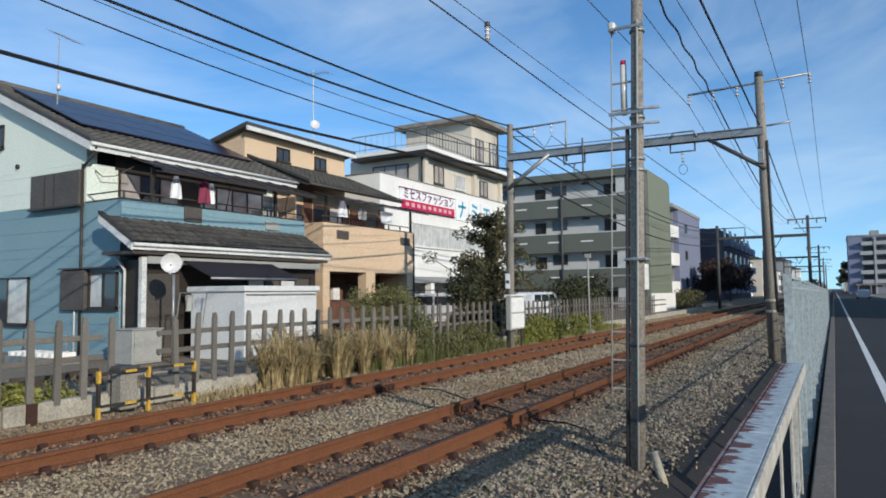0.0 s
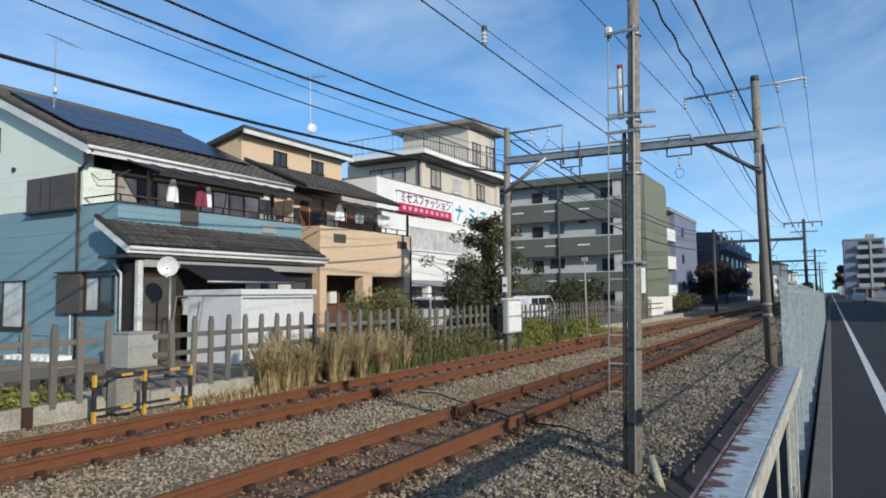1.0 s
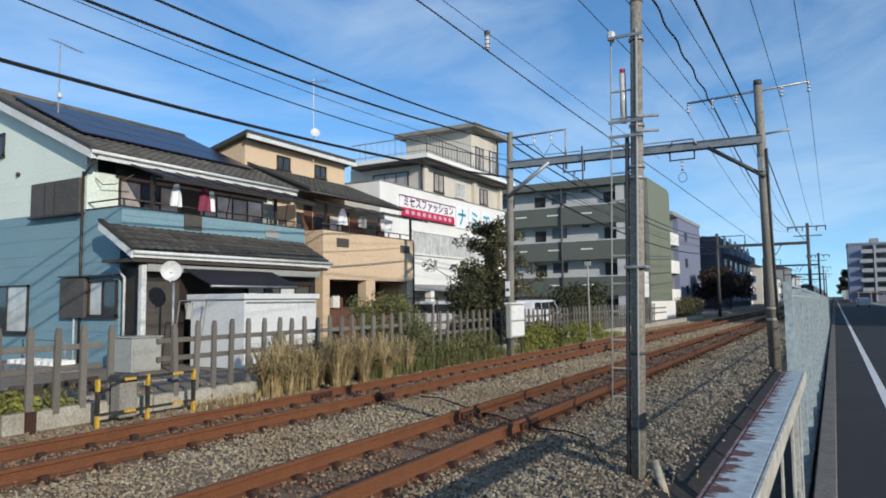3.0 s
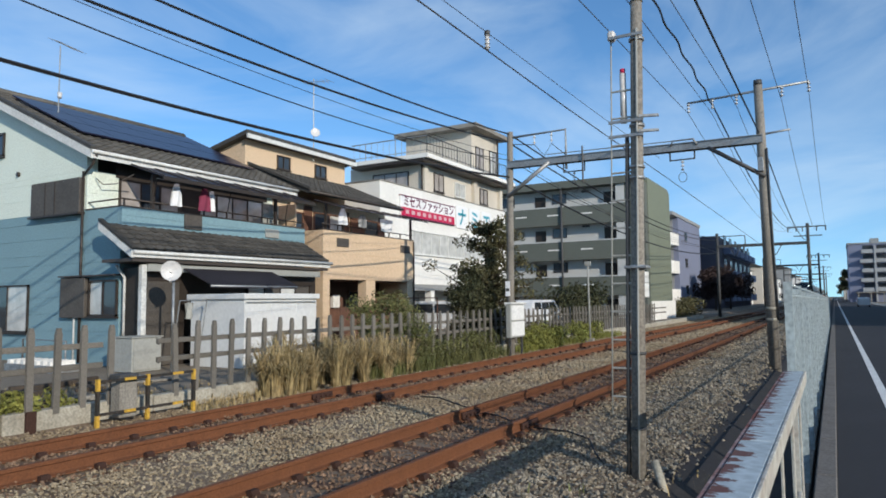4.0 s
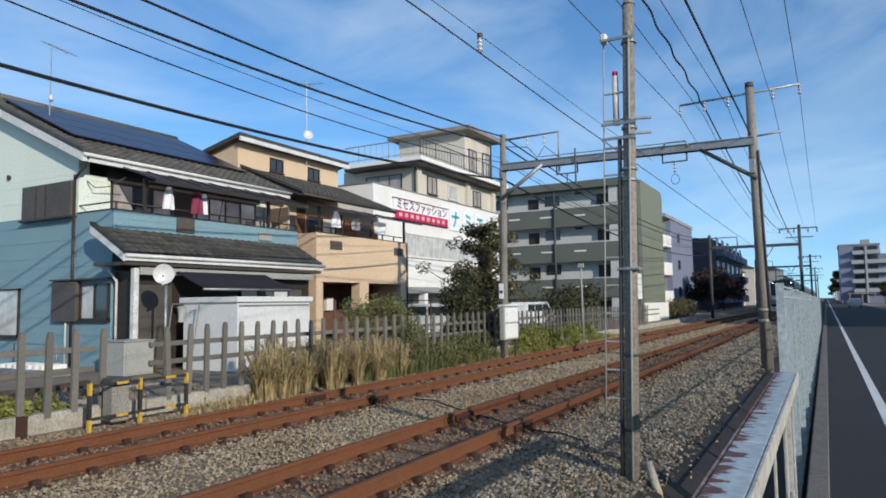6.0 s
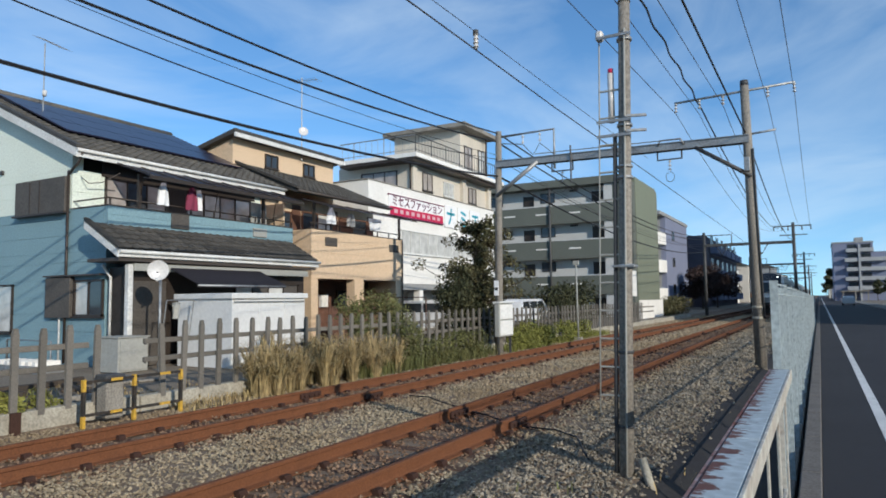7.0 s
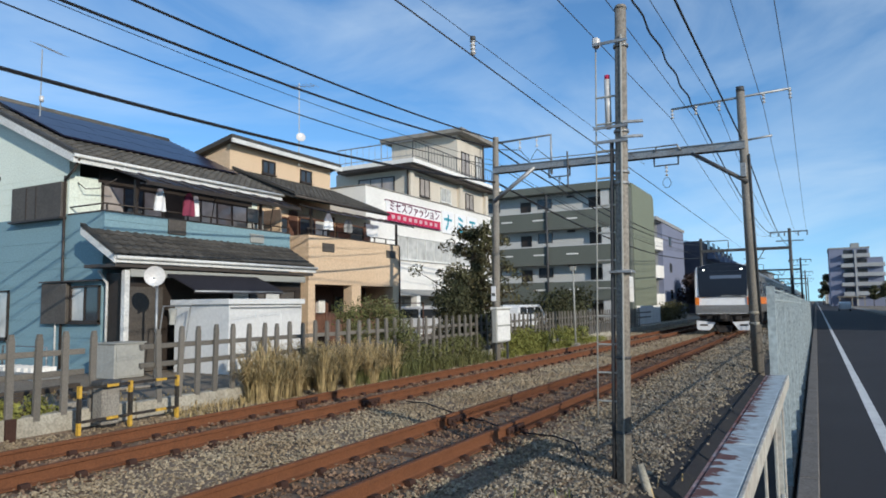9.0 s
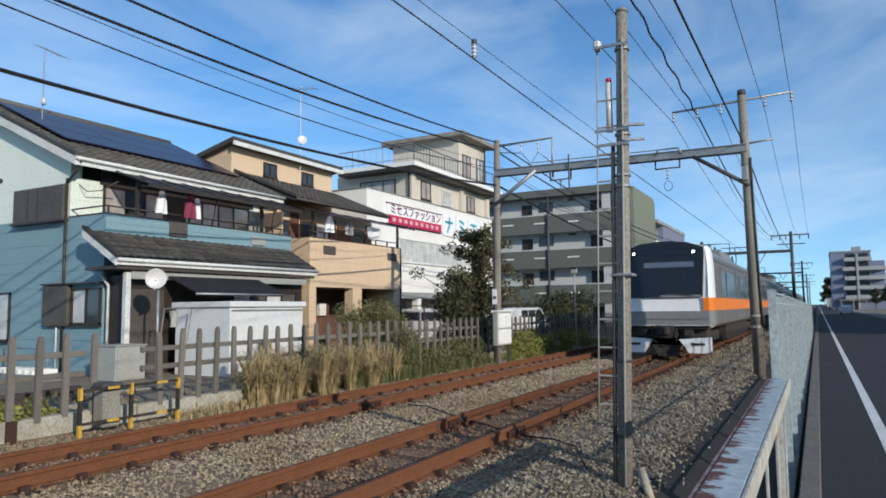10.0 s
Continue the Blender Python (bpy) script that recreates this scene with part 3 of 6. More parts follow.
def build_gantry():
    y = 21.0
    g = thing("catenary_gantry", (-5.5, y, 0), "steel beam catenary gantry between two concrete poles", "gantry", "catenary gantries")
    part("pole", tube(B(), (-1.50, y, -0.6), (-1.62, y, 7.72), 0.155, 0.115, 16), M_POLE, g)
    part("pole", tube(B(), (-9.45, y, -0.2), (-9.33, y, 7.32), 0.14, 0.10, 16), M_POLE, g)
    part("pole_cap", tube(B(), (-1.62, y, 7.65), (-1.62, y, 7.80), 0.12, 0.11, 16), M_STEELDARK, g)
    for z in (1.02, 1.32):
        bm = B()
        ring(bm, (-1.525, y, z), 0.165, 0.08)
        part("band", bm, M_CONCPALE, g)
    # double-channel beam
    zl, zr = 6.18, 6.09
    for off in (-0.12, 0.12):
        bm = prism(B(), [(-9.4, zl - 0.11), (-1.55, zr - 0.11), (-1.55, zr + 0.09), (-9.4, zl + 0.09)], "y", y + off - 0.03, y + off + 0.03)
        part("beam", bm, M_STEEL if off < 0 else M_STEELDARK, g)
    part("beam_flange", prism(B(), [(-9.4, zl + 0.09), (-1.55, zr + 0.09), (-1.55, zr + 0.11), (-9.4, zl + 0.11)], "y", y - 0.19, y + 0.19), M_STEEL, g)
    part("brace", tube(B(), (-9.38, y - 0.12, 5.1), (-7.9, y - 0.12, 6.12), 0.07, n=8), M_STEEL, g)
    part("brace", tube(B(), (-1.52, y - 0.12, 5.0), (-3.0, y - 0.12, 6.0), 0.06, n=8), M_STEELDARK, g)
    # side frame over the far track
    part("side_frame", line(B(), [(-9.3, y, 7.12), (-7.36, y, 7.16), (-7.36, y, 5.85)], 0.04), M_STEEL, g)
    # top cross arm
    arm = part("cross_arm", tube(B(), (-3.55, y, 7.42), (-0.32, y, 7.55), 0.035, n=8), M_STEEL, g)
    for x in (-3.52, -2.85, -2.2, -1.02, -0.35):
        bm = B()
        insulator(bm, (x, y, 7.42 + (x + 3.55) * 0.04), 3, 0.3)
        part("insulator", bm, M_INSUL, arm)
    part("lower_arm", tube(B(), (-1.6, y, 6.22), (-0.85, y, 6.28), 0.03, n=8), M_STEEL, g)
    # registration fittings over both tracks
    for xc in (-3.75, -7.1):
        part("hanger_frame", line(B(), [(xc - 0.35, y, 6.1), (xc - 0.35, y, 5.75), (xc + 0.35, y, 5.75), (xc + 0.35, y, 6.1)], 0.03), M_STEELDARK, g)
        bm = B()
        insulator(bm, (xc, y, 5.75), 3, 0.35)
        part("insulator", bm, M_INSUL, g)
        loop = [(xc + 0.12 * math.cos(a), y, 5.22 + 0.15 * math.sin(a)) for a in (i * math.pi / 8 for i in range(17))]
        part("wire_loop", line(B(), loop, 0.008), M_WIREGREY, g)
    for x in (-8.45, -7.85):
        bm = B()
        insulator(bm, (x, y, 7.14), 2, 0.35)
        part("insulator", bm, M_INSUL, g)
    part("jumper", line(B(), [(-9.3, y, 6.9), (-8.45, y, 6.78), (-8.1, y, 6.38), (-7.85, y, 6.75), (-7.4, y, 6.35)], 0.014), M_WIREGREY, g)
    part("feeder_bar", tube(B(), (-8.0, y - 0.1, zl + 0.20), (-3.6, y - 0.1, zr + 0.22), 0.016, n=6), M_STEEL, g)
    part("drop_post", tube(B(), (-6.75, y - 0.2, 5.3), (-6.75, y - 0.2, 6.5), 0.03, n=6), M_STEELDARK, g)
    part("saddle", line(B(), [(-4.05, y - 0.17, 6.15), (-3.98, y - 0.17, 6.30), (-3.4, y - 0.17, 6.30), (-3.3, y - 0.17, 6.12)], 0.03), M_STEEL, g)
    part("junction_box", box(-1.70, y - 0.22, 5.15, -1.55, y - 0.12, 5.55, 0.01), M_STEEL, g)
    part("cable_run", line(B(), [(-1.36, y - 0.1, 1.0), (-1.42, y - 0.1, 3.5), (-1.46, y - 0.1, 5.8)], 0.03), M_STEELDARK, g)
    part("pole_plate", box(-9.52, y - 0.17, 1.75, -9.36, y - 0.15, 2.25), M_SIGN, g, "white plate with plain dark bars")
    part("plate_bar", box(-9.50, y - 0.175, 1.92, -9.38, y - 0.171, 2.02), M_STEELDARK, g)


def build_far_gantry(y, lean=0.0, extra=True):
    g = thing("catenary_gantry", (-5.5, y, 0), "dark catenary gantry further down the line", "gantry", "catenary gantries")
    part("pole", tube(B(), (-1.75, y, -0.4), (-1.75 + lean, y, 8.1), 0.15, 0.13, 10), M_STEELDARK, g)
    part("pole", tube(B(), (-9.3, y, -0.2), (-9.3, y, 7.6), 0.15, 0.13, 10), M_STEELDARK, g)
    part("beam", box(-9.3, y - 0.15, 6.25, -1.75, y + 0.15, 6.5), M_STEELDARK, g)
    arm = part("cross_arm", box(-3.4, y - 0.05, 7.75, -0.35, y + 0.05, 7.85), M_STEELDARK, g)
    part("lower_arm", box(-2.9, y - 0.04, 6.95, -0.7, y + 0.04, 7.03), M_STEELDARK, g)
    for x in (-3.35, -2.7, -2.2, -1.1, -0.4):
        part("insulator", tube(B(), (x, y, 7.75), (x, y, 7.4), 0.05, n=6), M_STEELDARK, arm)
    if extra:
        for xc in (-4.4, -7.75):
            part("hanger", line(B(), [(xc - 0.5, y, 6.3), (xc, y, 5.4), (xc + 0.5, y, 6.3)], 0.05), M_STEELDARK, g)
        part("side_frame", line(B(), [(-9.3, y, 7.3), (-6.9, y, 7.3), (-6.9, y, 6.4)], 0.05), M_STEELDARK, g)


def wire(points, r, material, label, sag=0.0, wave=0.0):
    pts = []
    for a, b in zip(points, points[1:]):
        a, b = Vector(a), Vector(b)
        for i in range(24):
            u = i / 24
            p = a.lerp(b, u)
            p.z -= sag * 4 * u * (1 - u)
            if wave:
                p.x += wave * math.sin(p.y * 3.3)
            pts.append(p)
    pts.append(Vector(points[-1]))
    return single("overhead_wire", line(B(), pts, r, 5), material, label, "wire", "overhead wires")


def build_wires():
    black, thin = "thick black cable strung above the railway", "thin overhead wire strung above the railway"
    # cables along the far side, falling to the poles
    for x, z0, y1, z1, r, lab, dip in ((-9.35, 5.78, 4.72, 4.85, 0.032, black, 0.20), (-9.34, 6.36, 4.75, 5.75, 0.013, thin, 0.33), (-9.39, 6.98, 5.66, 6.12, 0.026, black, 0.20),
                                       (-9.40, 6.52, 5.54, 6.06, 0.007, thin, 0.20), (-9.33, 7.25, 6.82, 6.56, 0.024, black, 0.16)):
        wire([(x, 68, z0), (x, 21, z0)], r * 1.1, M_WIRE, lab, 0.9)
        wire([(x, 21, z0), (x, y1, z1)], r, M_WIRE, lab, dip)
        wire([(x, y1, z1), (x, -8, z1 + 0.02 * (y1 + 8))], r, M_WIRE, lab)
    wire([(-4.39, 68, 5.35), (-4.39, 21, 5.40), (-4.39, 12.6, 5.38), (-4.39, 7.3, 5.42), (-4.39, -8, 5.4)], 0.012, M_WIREGREY, thin)
    wire([(-4.39, 21, 5.85), (-4.39, 14.3, 5.74), (-4.39, 7.6, 5.67), (-4.39, -8, 5.6)], 0.006, M_WIREGREY, thin)
    for xc in (-7.6,):
        wire([(xc, 120, 5.0), (xc + 0.15, 68, 5.0), (xc - 0.1, 21, 5.0)], 0.009, M_WIREGREY, thin)
    for x, z, y1, z1, r, wv in ((-3.52, 7.10, 11.3, 6.70, 0.009, 0), (-2.85, 7.28, 13.22, 7.52, 0.022, 0.03), (-2.87, 7.02, 11.4, 6.76, 0.008, 0), (-2.2, 7.15, 11.54, 6.71, 0.008, 0), (-1.64, 6.27, 11.09, 6.18, 0.020, 0),
                                (-1.02, 7.05, 12.33, 6.74, 0.008, 0), (-0.35, 7.22, 12.03, 6.46, 0.008, 0)):
        s = (z1 - z) / (21 - y1)
        wire([(x, 68, z + 0.4), (x, 21, z)], r, M_WIRE if r > 0.01 else M_WIREGREY, black if r > 0.01 else thin, 1.1, wv)
        wire([(x, 21, z), (x, y1, z1), (x, y1 - 16, z1 + s * 16)], r, M_WIRE if r > 0.01 else M_WIREGREY, black if r > 0.01 else thin, 0.0, wv)


def build_wire_fittings():
    """Insulators strung in the wires over the far track."""
    for p, d in (((-4.39, 9.1, 5.42), 0.22),):
        f = thing("line_insulator", p, "white strain insulator hanging in the overhead wire", "insulator")
        bm = tube(B(), (p[0], p[1], p[2]), (p[0], p[1], p[2] + d), 0.03, n=10)
        for i in range(4):
            tube(bm, (p[0], p[1], p[2] + 0.03 + i * 0.06), (p[0], p[1], p[2] + 0.06 + i * 0.06), 0.045, 0.03, n=10)
        part("disc", bm, M_INSUL, f)
        part("clamp", tube(B(), (p[0], p[1], p[2] + d), (p[0], p[1], p[2] + d + 0.07), 0.045, n=8), M_STEELDARK, f)


# ---- building pieces ----
def face_box(face, at, a0, a1, z0, z1, d0, d1, bevel=0.0):
    """A box on a wall: face '+x' (wall at x = at, a along y) or '-y' (wall at y = at, a along x); d0 to d1 outward."""
    if face == "+x":
        return box(at + d0, a0, z0, at + d1, a1, z1, bevel)
    return box(a0, at - d1, z0, a1, at - d0, z1, bevel)


def window(parent, face, at, a0, a1, z0, z1, cols=2, pane=M_GLASS, trim=M_BROWN, rail=0.05, sill=True, blind=None):
    bm = B()
    for b0, b1, c0, c1 in ((a0, a0 + rail, z0, z1), (a1 - rail, a1, z0, z1), (a0, a1, z1 - rail, z1), (a0, a1, z0, z0 + rail)):
        tmp = face_box(face, at, b0, b1, c0, c1, -0.01, 0.06)
        me = bpy.data.meshes.new("tmp")
        tmp.to_mesh(me)
        tmp.free()
        bm.from_mesh(me)
        bpy.data.meshes.remove(me)
    w = part("window", bm, trim, parent)
    step = (a1 - a0 - 2 * rail) / cols
    for i in range(cols):
        b0 = a0 + rail + i * step
        part("pane", face_box(face, at, b0 + 0.004, b0 + step - 0.004, z0 + rail, z1 - rail, 0.004, 0.012 + 0.01 * (i % 2)), blind if (blind and i % 2) else pane, w)
        if i:
            part("mullion", face_box(face, at, b0 - 0.02, b0 + 0.02, z0 + rail, z1 - rail, 0.024, 0.05), trim, w)
    if sill:
        part("sill", face_box(face, at, a0 - 0.03, a1 + 0.03, z0 - 0.05, z0 - 0.002, 0.0, 0.10), trim, w)
    return w


def siding(parent, x0, y0, z0, x1, y1, z1, material, course=0.455):
    part("wall", box(x0, y0, z0, x1 - 0.012, y1, z1), material, parent)
    z = z0
    while z < z1 - 0.02:
        top = min(z + course, z1)
        part("siding_board", box(x0, y0 - 0.012, z + 0.004, x1, y1, top - 0.004), material, parent)
        z += course


def tile_mesh(name="roof_tile"):
    """A wavy clay tile, 0.27 wide along y, lying along -x at its length 0.31."""
    bm = B()
    prof = [(-0.135, 0.028), (-0.10, 0.040), (-0.06, 0.026), (-0.02, 0.004), (0.03, 0.0), (0.08, 0.004), (0.115, 0.018), (0.139, 0.030)]
    lo, hi, dn = [], [], []
    for u, v in prof:
        lo.append(bm.verts.new((0.0, u, v + 0.035)))
        hi.append(bm.verts.new((-0.31, u, v + 0.005)))
        dn.append(bm.verts.new((0.0, u, v)))
    for i in range(len(prof) - 1):
        bm.faces.new((lo[i], lo[i + 1], hi[i + 1], hi[i])).smooth = True
        bm.faces.new((dn[i], dn[i + 1], lo[i + 1], lo[i]))
    return mesh_of(bm, name, M_TILE)


TILE = tile_mesh()


def tiled(parent, x_eave, z_eave, x_top, z_top, y0, y1, pieces, skip=None):
    """Courses of tiles up one slope that faces +x."""
    run, rise = x_eave - x_top, z_top - z_eave
    length, ang = math.hypot(run, rise), math.atan2(rise, run)
    rows, cols = int(length / 0.265), int((y1 - y0) / 0.268)
    base = BASE[parent.name]
    joined = B()
    for i in range(rows):
        for j in range(cols):
            s = i * 0.265
            if skip and skip(s, y0 + (j + 0.5) * 0.268):
                continue
            m = Matrix.Translation((x_eave - s * math.cos(ang) - base.x, y0 + (j + 0.5) * 0.268 - base.y, z_eave + s * math.sin(ang) - base.z)) @ Matrix.Rotation(ang, 4, "Y")
            if pieces:
                ob = new("roof_tile", TILE)
                ob.parent = parent
                ob.matrix_basis = m
            else:
                me = TILE.copy()
                me.transform(m)
                joined.from_mesh(me)
                bpy.data.meshes.remove(me)
    if not pieces:
        ob = new("tiling", mesh_of(joined, "tiling", M_TILE))
        ob.parent = parent
        tagged(ob, kind="stuff")
    else:
        joined.free()


def clothes(parent_at, items, group="laundry on the balconies"):
    """Hanging laundry: each piece a folded sheet with shoulders."""
    for name, x, y, z, w, h, material, label in items:
        bm = B()
        cols, rows = 6, 5
        for side in (0.0, 0.03):
            grid = []
            for r in range(rows + 1):
                row = []
                for c in range(cols + 1):
                    u, v = c / cols - 0.5, r / rows
                    width = w * (0.55 + 0.45 * min(1, v * 3)) if "shirt" in name else w
                    row.append(bm.verts.new((x + side + 0.04 * math.sin(u * 9 + v * 2 + y), y + u * width, z - v * h - 0.05 * abs(u) * (1 - v))))
                grid.append(row)
            for r in range(rows):
                for c in range(cols):
                    f = bm.faces.new((grid[r][c], grid[r][c + 1], grid[r + 1][c + 1], grid[r + 1][c]))
                    f.smooth = True
        single(name, bm, material, label, "laundry", group)


# ---- the blue house ----
def build_blue_house():
    h = thing("blue_house", (-18.0, 14.5, 0.05), "two-storey pale blue and white house with dark tiled roofs", "house", "houses along the line")
    GY, X1, X2 = 11.03, -15.8, -17.3          # gable wall, parapet front, upper wall
    siding(h, -27.0, GY, 0.0, X1 - 0.02, 18.0, 3.0, M_BLUE)
    siding(h, -27.0, GY + 0.003, 3.0, X2, 18.0, 4.18, M_BLUE)
    siding(h, -27.0, GY + 0.003, 4.18, X2, 18.0, 5.25, M_WHITEWALL)
    # gable triangle
    part("gable_wall", prism(B(), [(X2 - 0.02, 5.25), (X2 - 0.02, 5.62), (-22.8, 8.2), (-27.0, 6.4), (-27.0, 5.25)], "y", GY - 0.009, GY + 0.3), M_WHITEWALL, h)
    part("gable_wall", prism(B(), [(X2 - 0.02, 5.25), (X2 - 0.02, 5.62), (-22.8, 8.2), (-27.0, 6.4), (-27.0, 5.25)], "y", 17.7, 18.0), M_WHITEWALL, h)
    # balcony
    part("balcony_floor", box(X2, GY, 3.0, X1 - 0.12, 18.0, 3.12), M_TRIMWHITE, h)
    par = part("balcony_parapet", box(X1 - 0.12, GY, 3.0, X1, 18.0, 4.14), M_BLUE, h)
    for z0 in (3.0, 3.46, 3.92):
        part("siding_board", box(X1 - 0.11, GY - 0.012, z0 + 0.004, X1 + 0.012, 18.0, min(z0 + 0.452, 4.14)), M_BLUE, par)
    part("balcony_parapet", box(X2, GY - 0.012, 3.0, X1 - 0.12, GY + 0.1, 4.14), M_BLUE, h)
    part("parapet_cap", box(X1 - 0.15, GY - 0.03, 4.14, X1 + 0.03, 18.02, 4.18, 0.008), M_GUTTER, h)
    part("parapet_cap", box(X2, GY - 0.03, 4.14, X1 - 0.15, GY + 0.12, 4.18, 0.008), M_GUTTER, h)
    rail = part("balcony_rail", tube(B(), (X1 - 0.06, GY + 0.05, 4.36), (X1 - 0.06, 17.95, 4.36), 0.022, n=8), M_BROWN, h)
    part("rail_bar", tube(B(), (X2, GY + 0.04, 4.36), (X1 - 0.06, GY + 0.04, 4.36), 0.022, n=8), M_BROWN, rail)
    for i in range(9):
        y = GY + 0.08 + i * 0.86
        part("rail_post", box(X1 - 0.08, y, 4.18, X1 - 0.04, y + 0.035, 4.36), M_BROWN, rail)
    # upper wall windows behind the balcony
    window(h, "+x", X2, 11.95, 14.0, 3.25, 5.15, 3, M_GLASSGREY, M_BROWN, blind=M_GLASS)
    # dark strip laid over the white wall in place of the awning's shade
    part("shade_strip", box(X2, 11.85, 5.16, X2 + 0.03, 17.7, 5.70), M_BROWN, h, "dark strip standing for the awning's shade over the windows")
    part("shutter_case", box(X2, 14.02, 3.25, X2 + 0.09, 14.7, 5.15, 0.01), M_BROWN, h)
    window(h, "+x", X2, 14.72, 17.5, 3.25, 5.15, 4, M_GLASSGREY, M_BROWN, blind=M_GLASSPALE)
    part("balcony_screen", box(X1 - 0.5, 16.5, 3.2, X1 - 0.45, 17.2, 4.9), M_BOXGREY, h)
    part("pillar", box(X1 - 0.1, GY + 0.9, 4.18, X1 - 0.02, GY + 0.99, 5.1), M_BROWN, h)
    part("pillar", box(X1 - 0.1, 16.6, 4.18, X1 - 0.02, 16.69, 5.1), M_BROWN, h)
    part("balcony_screen", box(X2 + 0.02, 17.75, 3.2, X1 - 0.2, 17.82, 5.0), M_ORANGE, h)
    # upper roof: eave at x = -16, ridge at -22.8
    ze, zr = 5.68, 8.40
    roof = part("roof", prism(B(), [(-16.7, ze - 0.12), (-16.7, ze), (-22.8, zr), (-28.6, 5.9), (-28.6, 5.78), (-22.8, zr - 0.14)], "y", 10.74, 18.6), M_TILE, h)
    tiled(h, -16.68, ze + 0.005, -22.75, zr, 10.78, 18.6, False, lambda s, y: 1.6 < s < 5.6 and 11.3 < y < 18.0)
    part("ridge_cap", tube(B(), (-22.8, 10.69, zr + 0.04), (-22.8, 18.62, zr + 0.04), 0.11, n=10), M_TILE, h)
    barge = [(-16.65, ze - 0.24), (-16.65, ze - 0.02), (-22.8, zr - 0.02), (-22.8, zr - 0.27)]
    part("bargeboard", prism(B(), barge, "y", 10.69, 10.735), M_TRIMWHITE, h, "white bargeboard of the gable")
    part("bargeboard", prism(B(), [(-22.8, zr - 0.27), (-22.8, zr - 0.02), (-28.6, 5.88), (-28.6, 5.64)], "y", 10.69, 10.735), M_TRIMWHITE, h)
    part("verge_tile", prism(B(), [(-16.65, ze), (-16.65, ze + 0.09), (-22.8, zr + 0.09), (-22.8, zr)], "y", 10.68, 10.84), M_TILE, h)
    part("fascia", box(-16.72, 10.74, ze - 0.22, -16.68, 18.6, ze - 0.03), M_TRIMWHITE, h)
    part("gutter", tube(B(), (-16.62, 10.69, ze - 0.05), (-16.62, 18.6, ze - 0.05), 0.05, n=10), M_TRIMWHITE, h, "cream rain gutter")
    # solar panels on the slope
    ang = math.atan2(zr - ze, 6.1)
    sol = part("solar_array", box(-19.0, 11.2, ze + 0.9, -18.9, 17.4, ze + 0.95), M_STEELDARK, h, "dark blue solar panels on the roof")
    for i in range(3):
        for j in range(6):
            bm = box(-1.30, 0, 0.10, 0, 1.085, 0.14)
            bmesh.ops.transform(bm, matrix=Matrix.Translation((-16.68 - math.cos(ang) * (1.62 + i * 1.34), 11.35 + j * 1.10, ze + math.sin(ang) * (1.62 + i * 1.34) + 0.02)) @ Matrix.Rotation(ang, 4, "Y"), verts=bm.verts[:])
            part("solar_panel", bm, M_SOLAR, sol)
    # sheet awning over the balcony
    aw = part("awning", prism(B(), [(-16.5, 5.40), (-16.5, 5.43), (-15.15, 4.98), (-15.15, 4.95)], "y", 11.75, 17.8), M_POLYCARB, h, "dark translucent sheet awning")
    for i in range(9):
        y = 11.75 + i * 0.74
        part("awning_rib", prism(B(), [(-16.5, 5.43), (-16.5, 5.46), (-15.14, 5.01), (-15.14, 4.98)], "y", y, y + 0.04), M_BROWN, aw)
    part("awning_edge", box(-15.18, 11.75, 4.88, -15.13, 17.8, 4.98), M_BROWN, aw)
    wash = part("washing_pole", tube(B(), (X1 + 0.2, 11.9, 4.98), (X1 + 0.2, 17.2, 4.98), 0.014, n=6), M_STEEL, h, "steel washing pole along the balcony")
    for y in (12.0, 14.6, 17.1):
        part("pole_bracket", line(B(), [(X1 - 0.06, y, 4.36), (X1 + 0.05, y, 4.9), (X1 + 0.22, y, 4.98)], 0.014), M_BROWN, wash)
    part("eave_cable", line(B(), [(X2 + 0.05, GY + 0.2, 5.05), (X2 + 0.30, GY + 0.25, 4.86), (X2 + 0.35, GY + 0.6, 4.92), (X2 + 0.9, GY + 0.75, 5.15)], 0.014), M_GUTTER, h)
    # gable wall openings
    sh = part("shutter_box", box(-19.68, GY - 0.16, 4.10, -17.40, GY, 5.04, 0.01), M_SHUTTER, h, "brown metal shutter box on the gable")
    for xx in (-19.0, -18.55):
        part("shutter_seam", box(xx, GY - 0.175, 4.1, xx + 0.03, GY - 0.16, 5.0), M_BROWN, sh)
    part("shutter_sill", box(-19.73, GY - 0.22, 4.05, -17.36, GY, 4.10), M_BROWN, sh)
    window(h, "-y", GY - 0.012, -22.0, -19.84, 0.85, 2.21, 2, M_GLASS, M_BROWN, blind=M_GLASSPALE)
    window(h, "-y", GY - 0.012, -17.05, -15.85, 1.32, 2.26, 2, M_GLASSPALE, M_BROWN, blind=M_GLASS)
    part("shutter_case", box(-18.15, GY - 0.15, 1.28, -17.08, GY, 2.34, 0.01), M_SHUTTER, h)
    part("window_hood", box(-18.2, GY - 0.20, 2.36, -15.8, GY, 2.40), M_GUTTER, h)
    window(h, "-y", GY - 0.012, -21.9, -21.4, 6.1, 6.8, 1, M_GLASS, M_BROWN)
    part("wall_vent", tube(B(), (-20.6, GY - 0.07, 5.45), (-20.6, GY, 5.45), 0.07, n=10), M_BROWN, h)
    part("downpipe", line(B(), [(-17.38, GY - 0.07, 5.2), (-17.38, GY - 0.07, 0.1)], 0.035, 8), M_BROWN, h)
    part("downpipe", line(B(), [(-17.62, GY - 0.07, 2.3), (-17.62, GY - 0.07, 0.1)], 0.025, 8), M_TRIMWHITE, h)
